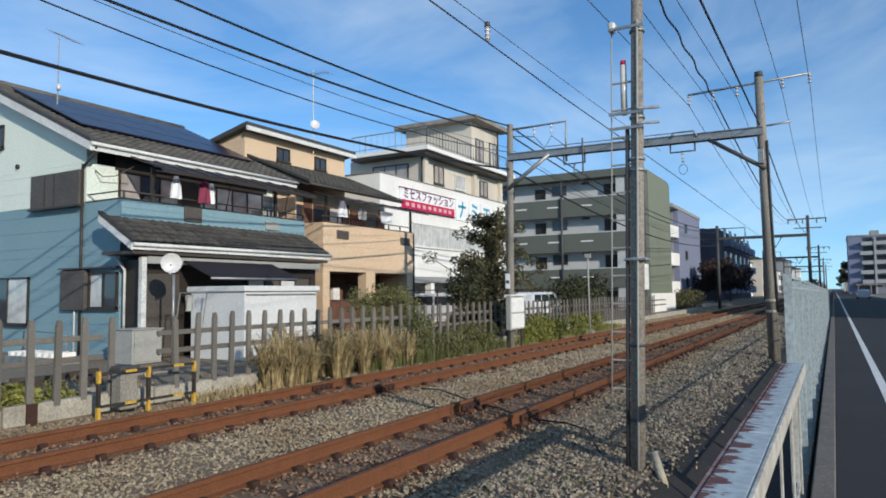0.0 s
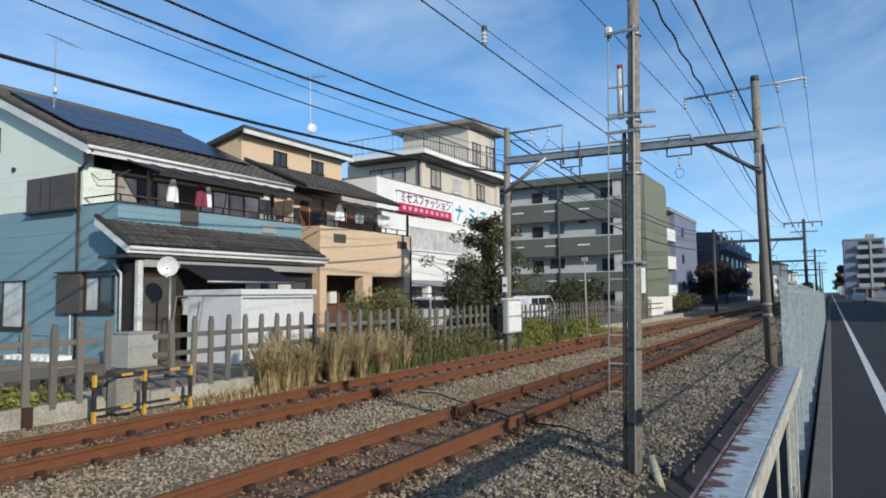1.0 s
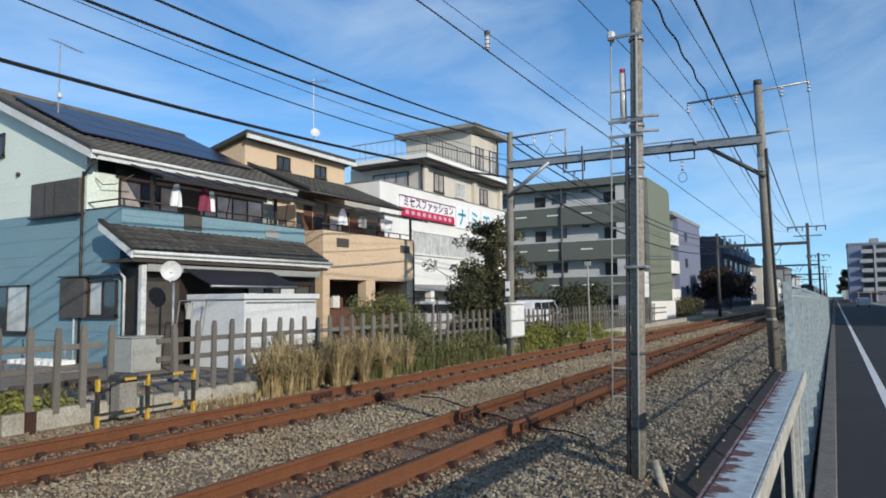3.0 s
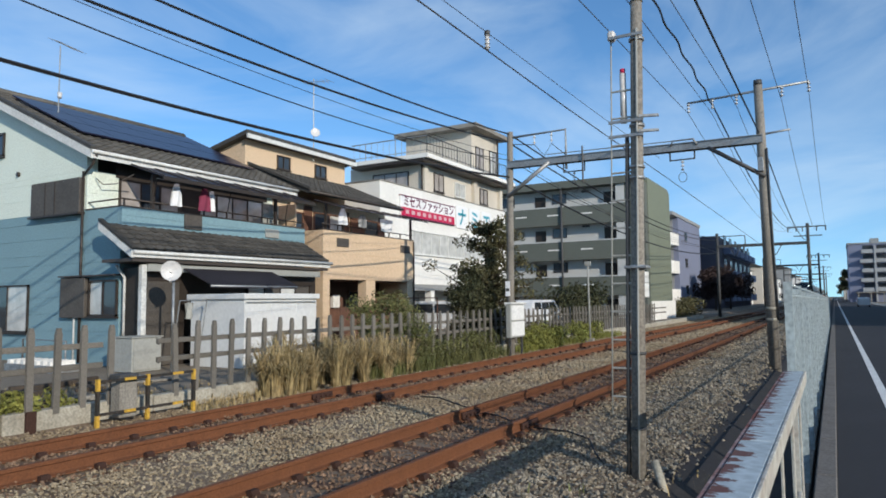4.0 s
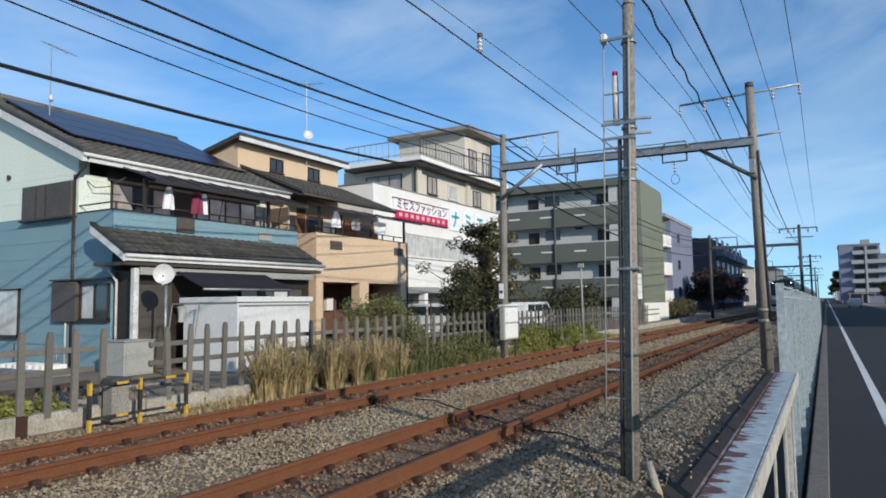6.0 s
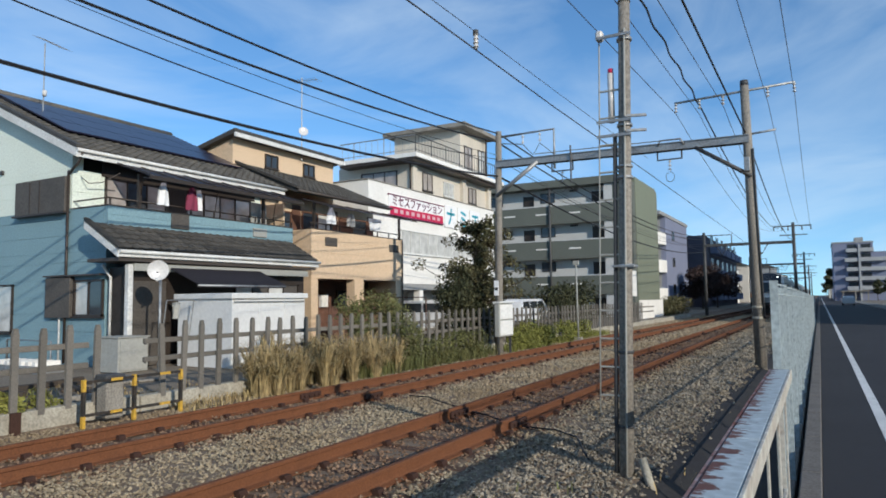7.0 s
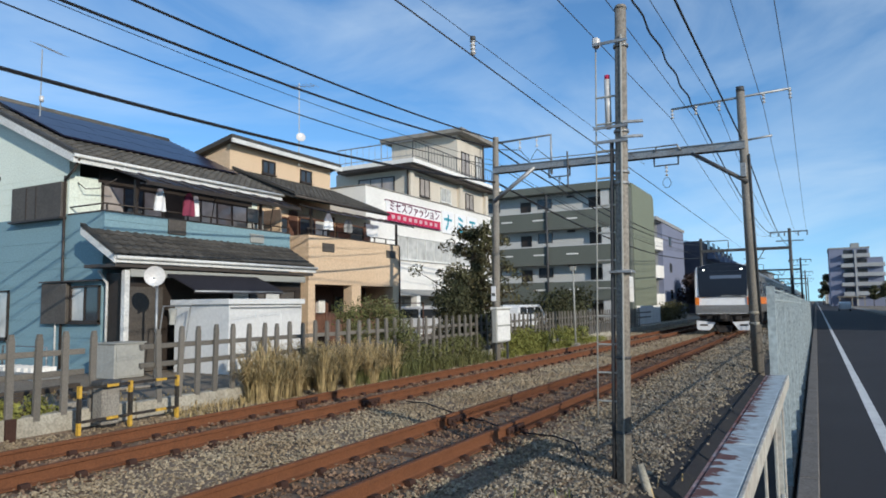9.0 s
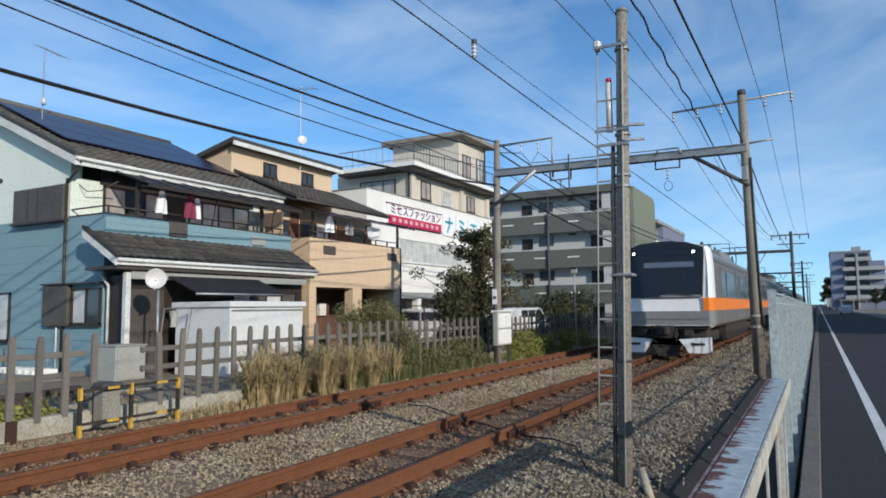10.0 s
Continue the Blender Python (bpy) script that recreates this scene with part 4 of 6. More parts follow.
    part("gutter_elbow", line(B(), [(-16.62, 10.85, ze - 0.08), (-16.9, 10.9, ze - 0.35), (-17.38, GY - 0.07, 5.1)], 0.035, 8), M_GUTTER, h)
    # ground-floor porch with its own tiled roof
    X3 = -14.7
    part("porch_wall", box(X1 - 0.1, GY + 0.1, 0.05, X3 - 0.35, 17.7, 2.55), M_BROWN, h)
    window(h, "+x", X3 - 0.35, 14.6, 17.4, 1.35, 2.2, 4, M_GLASSPALE, M_BROWN, blind=M_SHUTTER)
    part("porch_door", box(X3 - 0.36, 11.2, 0.06, X3 - 0.30, 12.2, 2.2, 0.01), M_SHUTTER, h)
    part("porch_soffit", box(-15.8, 10.5, 2.66, -14.6, 17.8, 2.74), M_GUTTER, h)
    lr = part("lower_roof", prism(B(), [(-14.55, 2.82), (-14.55, 2.94), (-15.82, 3.68), (-15.82, 3.51)], "y", 10.46, 17.85), M_TILE, h)
    tiled(h, -14.52, 2.95, -15.80, 3.69, 10.50, 17.85, True)
    part("lower_fascia", box(-14.58, 10.46, 2.76, -14.53, 17.85, 2.88), M_TRIMWHITE, h)
    part("lower_gutter", tube(B(), (-14.48, 10.44, 2.88), (-14.48, 17.87, 2.90), 0.045, n=10), M_TRIMWHITE, h)
    part("lower_barge", prism(B(), [(-14.52, 2.74), (-14.52, 2.92), (-15.84, 3.68), (-15.84, 3.50)], "y", 10.41, 10.455), M_TRIMWHITE, h)
    part("verge_tile", prism(B(), [(-14.50, 2.94), (-14.50, 3.02), (-15.84, 3.78), (-15.84, 3.70)], "y", 10.40, 10.54), M_TILE, h)
    part("lower_fascia", box(-14.75, 11.0, 2.44, -14.68, 17.5, 2.62), M_BOXGREY, h)
    part("column", box(-14.86, 10.86, 0.05, -14.72, 11.00, 2.6, 0.01), M_TRIMWHITE, h, "white porch column")
    part("downpipe", line(B(), [(-15.55, GY - 0.3, 2.6), (-15.55, GY - 0.06, 2.3), (-15.55, GY - 0.06, 0.1)], 0.035, 8), M_TRIMWHITE, h)
    # parapet boxes
    for y0, y1, z0, z1, m in ((12.95, 13.55, 3.72, 4.14, M_SHUTTER), (16.1, 16.7, 3.72, 4.0, M_BOXGREY)):
        part("parapet_vent", box(X1, y0, z0, X1 + 0.07, y1, z1, 0.01), m, h)
    # dark fabric canopy by the shed
    can = part("canopy", prism(B(), [(-14.6, 2.5), (-14.6, 2.54), (-13.6, 2.12), (-13.6, 2.02), (-13.63, 2.02), (-13.63, 2.1)], "y", 12.0, 15.2), M_AWNING, h, "dark fabric canopy under the lower roof")
    part("canopy_bar", tube(B(), (-13.6, 12.0, 2.07), (-13.6, 15.2, 2.07), 0.025, n=8), M_STEEL, can)
    for k, (x, y, z) in enumerate(((-20.4, 12.0, 7.1),)):
        ant = thing("roof_antenna", (x, y, z), "thin television aerial on a roof mast", "antenna", "roof antennas")
        part("mast", tube(B(), (x, y, z), (x, y, 9.6), 0.018, n=6), M_STEEL, ant)
        boom = part("boom", tube(B(), (x - 0.3, y, 9.85), (x + 0.7, y + 0.2, 9.35), 0.012, n=6), M_STEEL, ant)
        for i in range(8):
            u = i / 7
            part("element", tube(B(), (x - 0.3 + u, y - 0.22 + 0.2 * u, 9.85 - 0.5 * u), (x - 0.3 + u, y + 0.22 + 0.2 * u, 9.85 - 0.5 * u), 0.007, n=5), M_STEEL, boom)
        part("beacon", tube(B(), (x + 0.05, y, 7.95), (x + 0.05, y, 8.12), 0.06, 0.07, n=10), M_INSUL, ant)


def build_orange_house():
    h = thing("ochre_house", (-18.0, 22.0, 0.05), "ochre two-storey house with a balcony and dark tiled roof", "house", "houses along the line")
    X1, X2, Y0, Y1 = -15.8, -17.3, 19.0, 25.05
    siding(h, -26.0, 18.05, 2.55, X2, Y1, 5.5, M_ORANGE)
    # shade of the recessed ground floor is put into its dark brown
    part("ground_floor", box(-26.0, 18.05, 0.0, X2 - 0.2, Y1, 2.55), M_WOODBROWN, h, "recessed ground-floor wall, dark brown to carry its shade")
    part("side_wall", box(X2 - 0.2, Y1 - 0.15, 0.0, X1 - 0.4, Y1, 2.45), M_ORANGE, h)
    part("porch_ceiling", box(X2 - 0.2, Y0, 2.44, X1 - 0.14, Y1 - 0.15, 2.5), M_WOODBROWN, h)
    part("balcony_floor", box(X2, Y0, 2.5, X1 - 0.02, Y1, 2.7), M_ORANGE, h)
    par = part("balcony_parapet", box(X1 - 0.14, Y0, 2.45, X1, Y1, 4.22), M_ORANGE, h)
    for z0 in (2.45, 2.95, 3.40, 3.85):
        z1 = {2.45: 2.95, 2.95: 3.40, 3.40: 3.85, 3.85: 4.22}[z0]
        part("siding_board", box(X1 - 0.13, Y0 - 0.012, z0 + 0.004, X1 + 0.012, Y1, z1 - 0.004), M_ORANGE, par)
    part("balcony_parapet", box(X2, Y0 - 0.012, 2.45, X1 - 0.14, Y0 + 0.12, 4.22), M_ORANGE, h)
    part("parapet_cap", box(X1 - 0.17, Y0 - 0.03, 4.22, X1 + 0.03, Y1 + 0.02, 4.26, 0.008), M_GUTTER, h)
    for y0, y1 in ((Y0, Y0 + 0.38), (21.6, 22.2), (24.55, Y1)):
        part("pillar", box(X1 - 0.4, y0, 0.05, X1 - 0.01, y1, 2.45), M_ORANGE, h)
    window(h, "+x", X2 - 0.2, 19.5, 21.2, 0.3, 2.1, 3, M_GLASSPALE, M_WOODBROWN, blind=M_GLASS)
    window(h, "+x", X2 - 0.2, 22.6, 24.4, 0.3, 2.1, 2, M_GLASS, M_WOODBROWN, blind=M_GLASSPALE)
    part("meter_box", box(X2 - 0.2, 21.5, 1.4, X2 - 0.05, 21.9, 1.9), M_BOXWHITE, h)
    rail = part("balcony_rail", tube(B(), (X1 - 0.07, Y0, 4.46), (X1 - 0.07, Y1, 4.46), 0.02, n=8), M_BROWN, h)
    for i in range(8):
        part("rail_post", box(X1 - 0.09, Y0 + 0.05 + i * 0.84, 4.26, X1 - 0.05, Y0 + 0.085 + i * 0.84, 4.46), M_BROWN, rail)
    for y0 in (19.75, 24.0):
        part("parapet_vent", box(X1, y0, 3.66, X1 + 0.05, y0 + 0.7, 3.98, 0.01), M_SHUTTER, h)
    bf = thing("board_fence", (-15.0, 21.5, 0.05), "dark brown board fence before the ochre house", "fence")
    for i in range(26):
        part("board", box(-15.05, 19.0 + i * 0.16, 0.05, -15.02, 19.15 + i * 0.16, 1.42 + 0.02 * (i % 3)), M_WOODBROWN, bf)
    part("fence_rail", box(-15.09, 18.95, 0.85, -15.05, 23.2, 0.92), M_WOODBROWN, bf)
    window(h, "+x", X2, 18.3, 19.6, 3.2, 5.0, 2, M_GLASS, M_WOODBROWN)
    window(h, "+x", X2, 20.2, 22.1, 3.2, 5.1, 2, M_GLASS, M_WOODBROWN, blind=M_GLASSPALE)
    window(h, "+x", X2, 22.5, 24.5, 3.2, 5.1, 2, M_WOODBROWN, M_WOODBROWN, blind=M_GLASS)
    part("dark_panelling", box(X2, 19.65, 2.7, X2 + 0.012, 20.15, 5.3), M_WOODBROWN, h)
    part("dark_panelling", box(X2, 22.15, 2.7, X2 + 0.012, 22.45, 5.3), M_WOODBROWN, h)
    part("dark_panelling", box(X2, 24.55, 2.7, X2 + 0.012, 25.0, 5.3), M_WOODBROWN, h)
    for y in (19.2, 20.2, 24.9):
        part("balcony_pillar", box(X1 - 0.12, y, 4.26, X1 - 0.04, y + 0.08, 5.2), M_BROWN, h)
    ze, zt = 5.65, 6.95
    part("roof", prism(B(), [(-16.2, ze - 0.12), (-16.2, ze), (-19.3, zt), (-19.3, zt - 0.3)], "y", 18.7, 24.75), M_TILE, h)
    tiled(h, -16.18, ze + 0.005, -19.3, zt, 18.75, 24.75, False)
    part("gutter", tube(B(), (-16.12, 18.65, ze - 0.05), (-16.12, 24.75, ze - 0.05), 0.05, n=10), M_GUTTER, h)
    part("verge_tile", prism(B(), [(-16.1, ze), (-16.1, ze + 0.1), (-19.3, zt + 0.1), (-19.3, zt)], "y", 18.62, 18.78), M_TILE, h)
    aw = part("awning", prism(B(), [(-16.2, 5.30), (-16.2, 5.33), (-15.0, 4.98), (-15.0, 4.95)], "y", 19.0, 25.0), M_POLYCARB, h, "dark translucent sheet awning")
    for i in range(8):
        part("awning_rib", prism(B(), [(-16.2, 5.33), (-16.2, 5.36), (-15.0, 5.01), (-15.0, 4.98)], "y", 19.0 + i * 0.85, 19.04 + i * 0.85), M_BROWN, aw)
    # attic storey with a single-pitch roof
    part("attic_wall", prism(B(), [(-19.2, 5.45), (-19.2, 7.95), (-23.5, 6.95), (-23.5, 5.45)], "y", 18.5, 24.6), M_ORANGE, h)
    part("attic_roof", prism(B(), [(-18.8, 7.95), (-18.8, 8.12), (-24.0, 6.9), (-24.0, 6.75)], "y", 18.2, 24.9), M_TILE, h)
    part("attic_fascia", box(-18.82, 18.2, 7.80, -18.74, 24.9, 7.96), M_TRIMWHITE, h, "white fascia board")
    for y0 in (20.2, 22.5):
        window(h, "+x", -19.2, y0, y0 + 0.75, 7.0, 7.55, 2, M_GLASS, M_BROWN)
    part("downpipe", line(B(), [(X1 + 0.04, Y1 - 0.04, 4.2), (X1 + 0.04, Y1 - 0.04, 0.1)], 0.035, 8), M_GUTTER, h)
    part("carport_frame", line(B(), [(-15.3, 22.0, 0.05), (-15.3, 22.0, 1.75), (-15.3, 26.2, 1.75), (-15.3, 26.2, 0.05)], 0.035), M_WOODBROWN, h)
    x, y = -19.0, 22.2
    ant = thing("roof_antenna", (x, y, 7.9), "thin television aerial with a small white dish", "antenna", "roof antennas")
    part("mast", tube(B(), (x, y, 7.6), (x, y, 11.2), 0.02, n=6), M_STEEL, ant)
    boom = part("boom", tube(B(), (x - 0.5, y, 11.1), (x + 0.6, y + 0.3, 11.1), 0.012, n=6), M_STEEL, ant)
    for i in range(7):
        u = i / 6
        part("element", tube(B(), (x - 0.5 + 1.1 * u, y - 0.3 + 0.3 * u, 11.1), (x - 0.5 + 1.1 * u, y + 0.3 + 0.3 * u, 11.1), 0.008, n=5), M_STEEL, boom)
    d = B()
    dish_bowl(d, (x + 0.1, y, 8.85), Vector((0.75, -0.62, 0.25)), 0.20)
    part("dish", d, M_INSUL, ant, "white round dish")


def dish_bowl(bm, c, axis, r):
    c, z = Vector(c), Vector(axis).normalized()
    x = z.orthogonal().normalized()
    y = z.cross(x)
    n = 20
    centre = [bm.verts.new(c - z * 0.045), bm.verts.new(c - z * 0.065)]
    for k, (back, lift) in enumerate(((centre[0], 0.0), (centre[1], -0.02))):
        mid = [bm.verts.new(c + (x * math.cos(a) + y * math.sin(a)) * r * 0.6 + z * (lift - 0.03)) for a in (2 * math.pi * i / n for i in range(n))]
        rim = [bm.verts.new(c + (x * math.cos(a) + y * math.sin(a)) * r + z * lift) for a in (2 * math.pi * i / n for i in range(n))]
        for i in range(n):
            j = (i + 1) % n
            f = bm.faces.new((back, mid[i], mid[j]))
            f.smooth = True
            f = bm.faces.new((mid[i], rim[i], rim[j], mid[j]))
            f.smooth = True


def lettering(name, text, size, at, material, parent, bold=0.0):
    cu = bpy.data.curves.new(name, "FONT")
    cu.body, cu.size, cu.extrude, cu.offset = text, size, 0.004, bold
    cu.align_x, cu.align_y = "CENTER", "CENTER"
    cu.materials.append(material)
    ob = new(name, cu)
    ob.parent = parent
    ob.matrix_basis = Matrix.Translation(Vector(at) - BASE[parent.name]) @ Euler((radians(90), 0, radians(90))).to_matrix().to_4x4()
    return ob


def build_shop():
    h = thing("shop_building", (-21.0, 33.0, 0.05), "white and cream four-storey shop building with roof terrace", "building", "houses along the line")
    F, U = -17.95, -19.2
    part("front_wall", box(-30.0, 25.6, 2.45, F, 39.4, 7.2), M_OFFWHITE, h)
    part("parapet_cap", box(-30.0, 25.55, 7.2, F + 0.04, 39.4, 7.26, 0.01), M_CONC, h)
    part("ground_floor", box(-30.0, 25.7, 0.0, F - 1.4, 39.4, 2.45), M_GREYWALL, h)
    for i in range(8):
        part("shutter", box(F - 1.4, 26.3 + i * 1.6, 0.1, F - 1.36, 27.7 + i * 1.6, 2.0), M_BOXGREY, h)
    part("ground_beam", box(F - 1.4, 25.6, 2.15, F - 0.02, 39.4, 2.44), M_GREYWALL, h)
    for y in (25.7, 30.2, 34.6, 39.0):
        part("pillar", box(F - 0.4, y, 0.05, F - 0.05, y + 0.35, 2.15), M_OFFWHITE, h)
    part("inner_wall", box(F - 1.45, 26.2, 0.05, F - 1.35, 39.3, 1.2), M_OFFWHITE, h)
    w = window(h, "+x", F, 28.3, 36.4, 3.95, 5.12, 9, M_GLASSPALE, M_TRIMWHITE)
    # upper storeys
    part("upper_wall", box(-24.0, 31.3, 7.2, U, 41.6, 9.2), M_CREAM, h)
    for y in (31.3, 37.2, 40.9):
        part("pilaster", box(U, y, 7.2, U + 0.22, y + 0.4, 9.2), M_CREAM, h)
    window(h, "+x", U, 32.6, 33.7, 7.75, 8.8, 2, M_GLASSGREY, M_BROWN)
    window(h, "+x", U, 35.0, 36.3, 7.75, 8.6, 2, M_GLASSPALE, M_TRIMWHITE)
    window(h, "+x", U, 38.3, 39.4, 7.7, 8.7, 2, M_GLASSGREY, M_BROWN)
    window(h, "-y", 31.3, -22.4, -20.0, 7.75, 8.75, 3, M_GLASSGREY, M_BROWN)
    part("downpipe", line(B(), [(U + 0.1, 31.2, 9.2), (U + 0.1, 31.2, 7.3)], 0.05, 8), M_BROWN, h)
    part("terrace_slab", box(-23.4, 30.4, 9.2, F - 0.3, 41.8, 9.42), M_OFFWHITE, h)
    part("slab_soffit", box(-23.3, 30.45, 9.05, F - 0.5, 41.7, 9.195), M_BROWN, h)
    rail = part("terrace_rail", tube(B(), (F - 0.4, 30.5, 10.38), (F - 0.4, 40.6, 10.38), 0.03, n=6), M_STEELDARK, h)
    part("rail_bar", tube(B(), (-23.3, 30.5, 10.38), (F - 0.4, 30.5, 10.38), 0.03, n=6), M_STEEL, rail)
    part("rail_bar", tube(B(), (F - 0.4, 30.5, 9.6), (F - 0.4, 40.6, 9.6), 0.02, n=6), M_STEELDARK, rail)
    part("rail_bar", tube(B(), (-23.3, 30.5, 9.6), (F - 0.4, 30.5, 9.6), 0.02, n=6), M_STEEL, rail)
    for i in range(31):
        y = 30.5 + i * 0.336
        part("baluster", tube(B(), (F - 0.4, y, 9.42), (F - 0.4, y, 10.38), 0.012 if i % 5 else 0.03, n=5, caps=False), M_STEELDARK, rail)
    for i in range(13):
        x = F - 0.4 - i * 0.4
        part("baluster", tube(B(), (x, 30.5, 9.42), (x, 30.5, 10.38), 0.01 if i % 5 else 0.025, n=5, caps=False), M_STEEL, rail)
    part("penthouse", box(-24.3, 37.7, 9.4, -19.4, 41.6, 12.35), M_CREAM, h)
    part("penthouse_roof", box(-24.8, 37.0, 12.35, -18.7, 42.0, 12.62, 0.02), M_CONC, h)
    window(h, "+x", -19.4, 38.2, 39.3, 9.6, 11.4, 2, M_GLASSGREY, M_BROWN)
    window(h, "+x", -19.4, 40.2, 41.3, 9.9, 11.5, 2, M_GLASSPALE, M_BROWN)
    part("stair_tower", box(-24.0, 39.4, 0.0, -19.0, 41.6, 7.2), M_CREAM, h)
    part("downpipe", line(B(), [(-19.1, 40.9, 12.3), (-19.1, 40.9, 9.5)], 0.06, 8), M_BROWN, h)
    # signs
    s1 = thing("shop_sign", (F + 0.1, 29.9, 6.2), "white and red shop sign board with large lettering", "sign")
    part("board", box(F + 0.01, 27.2, 5.74, F + 0.10, 32.55, 6.72, 0.01), M_SIGN, s1)
    part("red_band", box(F + 0.10, 27.25, 5.76, F + 0.115, 32.5, 6.16), M_SIGNRED, s1)
    for z in (5.70, 6.70):
        part("edge", box(F + 0.01, 27.15, z, F + 0.125, 32.6, z + 0.05), M_SIGNTEXT, s1)
    lettering("lettering", "ミセスファッション", 0.56, (F + 0.118, 29.9, 6.43), M_SIGNTEXT, s1, 0.006)
    for i in range(9):
        y = 27.6 + i * 0.53
        part("text_bar", box(F + 0.115, y, 5.86, F + 0.122, y + 0.30, 6.05), M_CLOTHP, s1)
    for i, y0 in enumerate((32.8, 34.35, 35.9)):
        s = thing("sign_board", (F + 0.06, y0, 6.2), "white square sign board with a teal mark", "sign", "sign boards")
        part("board", box(F + 0.01, y0, 5.62, F + 0.08, y0 + 1.3, 6.86, 0.01), M_SIGN, s)
        def stroke(u0, v0, u1, v1, w=0.07):
            du, dv = u1 - u0, v1 - v0
            k = w / math.hypot(du, dv)
            quad = [(y0 + u0 + dv * k, 5.62 + v0 - du * k), (y0 + u1 + dv * k, 5.62 + v1 - du * k), (y0 + u1 - dv * k, 5.62 + v1 + du * k), (y0 + u0 - dv * k, 5.62 + v0 + du * k)]
            part("mark", prism(B(), quad, "x", F + 0.08, F + 0.09), M_SIGNTEAL, s)
        if i == 0:
            stroke(0.2, 0.78, 1.1, 0.78)
            stroke(0.72, 1.08, 0.66, 0.55)
            stroke(0.66, 0.55, 0.42, 0.2)
        elif i == 1:
            stroke(0.35, 1.02, 0.95, 0.88)
            stroke(0.38, 0.70, 0.92, 0.56)
            stroke(0.28, 0.38, 1.0, 0.18)
        else:
            stroke(0.25, 0.92, 1.05, 0.92)
            stroke(0.65, 0.92, 0.65, 0.28)
            stroke(0.15, 0.28, 1.15, 0.28)


def build_apartments():
    # green and grey block, open galleries towards -y, tiled end wall towards the line
    h = thing("gallery_apartments", (-24.0, 72.0, 0.05), "four-storey grey-green apartment block with open galleries", "apartment building", "houses along the line")
    Y0, X1, LOW = 67.9, -15.8, -0.5
    part("end_wall", prism(B(), [(Y0 + 1.2, LOW), (79.5, LOW), (79.5, 13.3), (78.6, 13.75), (Y0 + 1.2, 13.75)], "x", X1 - 0.4, X1), M_GREEN, h)
    part("core", box(-42.0, Y0 + 1.2, LOW, X1 - 0.4, 79.0, 13.2), M_GALLERY, h, "pale wall behind the galleries")
    part("roof_edge", box(-42.5, Y0 - 0.3, 13.2, X1 - 0.45, 79.0, 13.95), M_GREENGREY, h)
    part("corner_fin", box(X1 - 2.0, Y0, LOW, X1 - 0.05, Y0 + 1.2, 13.2), M_GREENGREY, h)
    part("corner_post", box(X1 - 2.9, Y0 + 0.02, LOW, X1 - 2.02, Y0 + 0.3, 13.18), M_GALLERY, h)
    for k in range(4):
        z = 3.68 * k - 1.0
        if k:
            part("gallery_floor", box(-42.0, Y0 + 0.02, z - 0.25, X1 - 2.0, Y0 + 1.2, z), M_OFFWHITE, h)
            g = part("gallery_parapet", box(-42.0, Y0 - 0.1, z - 0.7, X1 - 2.0, Y0 + 0.02, z + 1.2), M_GREENGREY, h)
            part("parapet_top", box(-42.0, Y0 - 0.13, z + 1.2, X1 - 2.0, Y0 + 0.05, z + 1.32), M_GALLERY, g)
            for i in range(4):
                x = -22.4 - i * 3.6
                part("lamp_strip", box(x, Y0 - 0.14, z + 0.32, x + 1.25, Y0 - 0.1, z + 0.46), M_OFFWHITE, g)
        for x in (-33.8, -27.8, -20.2):
            door = part("flat_door", box(x, Y0 + 1.12, z + 0.15, x + 1.15, Y0 + 1.2, z + 2.62), M_BROWN, h)
            part("door_frame", box(x - 0.08, Y0 + 1.16, z + 0.15, x - 0.003, Y0 + 1.2, z + 2.7), M_STEELDARK, door)
        for x in (-31.9, -25.9):
            window(h, "-y", Y0 + 1.2, x, x + 1.6, z + 1.75, z + 2.8, 2, M_GLASS, M_BROWN, sill=False)
        part("ceiling_lamp", box(-22.6, Y0 + 1.0, z + 2.75, -21.8, Y0 + 1.2, z + 2.95, 0.03), M_STEELDARK, h)
    part("riser_pipe", tube(B(), (-24.4, Y0 - 0.22, LOW), (-24.4, Y0 - 0.22, 13.0), 0.12, n=8), M_STEELDARK, h)
    h.matrix_basis = Matrix.Translation((0, 0, 1.64)) @ Matrix.Scale(0.83, 4) @ Matrix.Translation((0, 0, -1.64)) @ h.matrix_basis
    # lilac block with white balconies
    b = thing("balcony_apartments", (-20.0, 88.0, 0.05), "lilac-grey three-storey block with rounded white balconies", "apartment building", "houses along the line")
    part("wall", box(-30.0, 84.0, 0.0, -15.8, 99.0, 11.2), M_LILAC, b)
    part("roof_edge", box(-30.0, 80.5, 11.2, -15.7, 99.2, 11.6), M_GREYWALL, b)
    part("inner_wall", box(-30.0, 83.9, 0.0, -16.4, 84.0, 11.2), M_GREYWALL, b)
    for k in range(3):
        z = 1.2 + k * 3.3
        bal = part("balcony", prism(B(), [(-20.0, 80.6), (-16.8, 80.6), (-15.9, 81.3), (-15.75, 84.0), (-20.0, 84.0)], "z", z, z + 1.45), M_OFFWHITE, b)
        window(b, "-y", 83.9, -19.6, -16.8, z + 1.5, z + 3.0, 2, M_GLASS, M_BROWN, sill=False)
        window(b, "+x", -15.8, 88.0, 89.4, z + 0.9, z + 2.0, 2, M_GLASS, M_BROWN)
    # block further on; its shade is put into the dark wall colour
    d = thing("shaded_apartments", (-20.0, 130.0, 0.05), "block beside the line, walls darkened for its shade", "apartment building", "houses along the line")
    part("wall", box(-34.0, 106.0, 0.0, -14.5, 150.0, 10.6), M_SHADEDWALL, d)
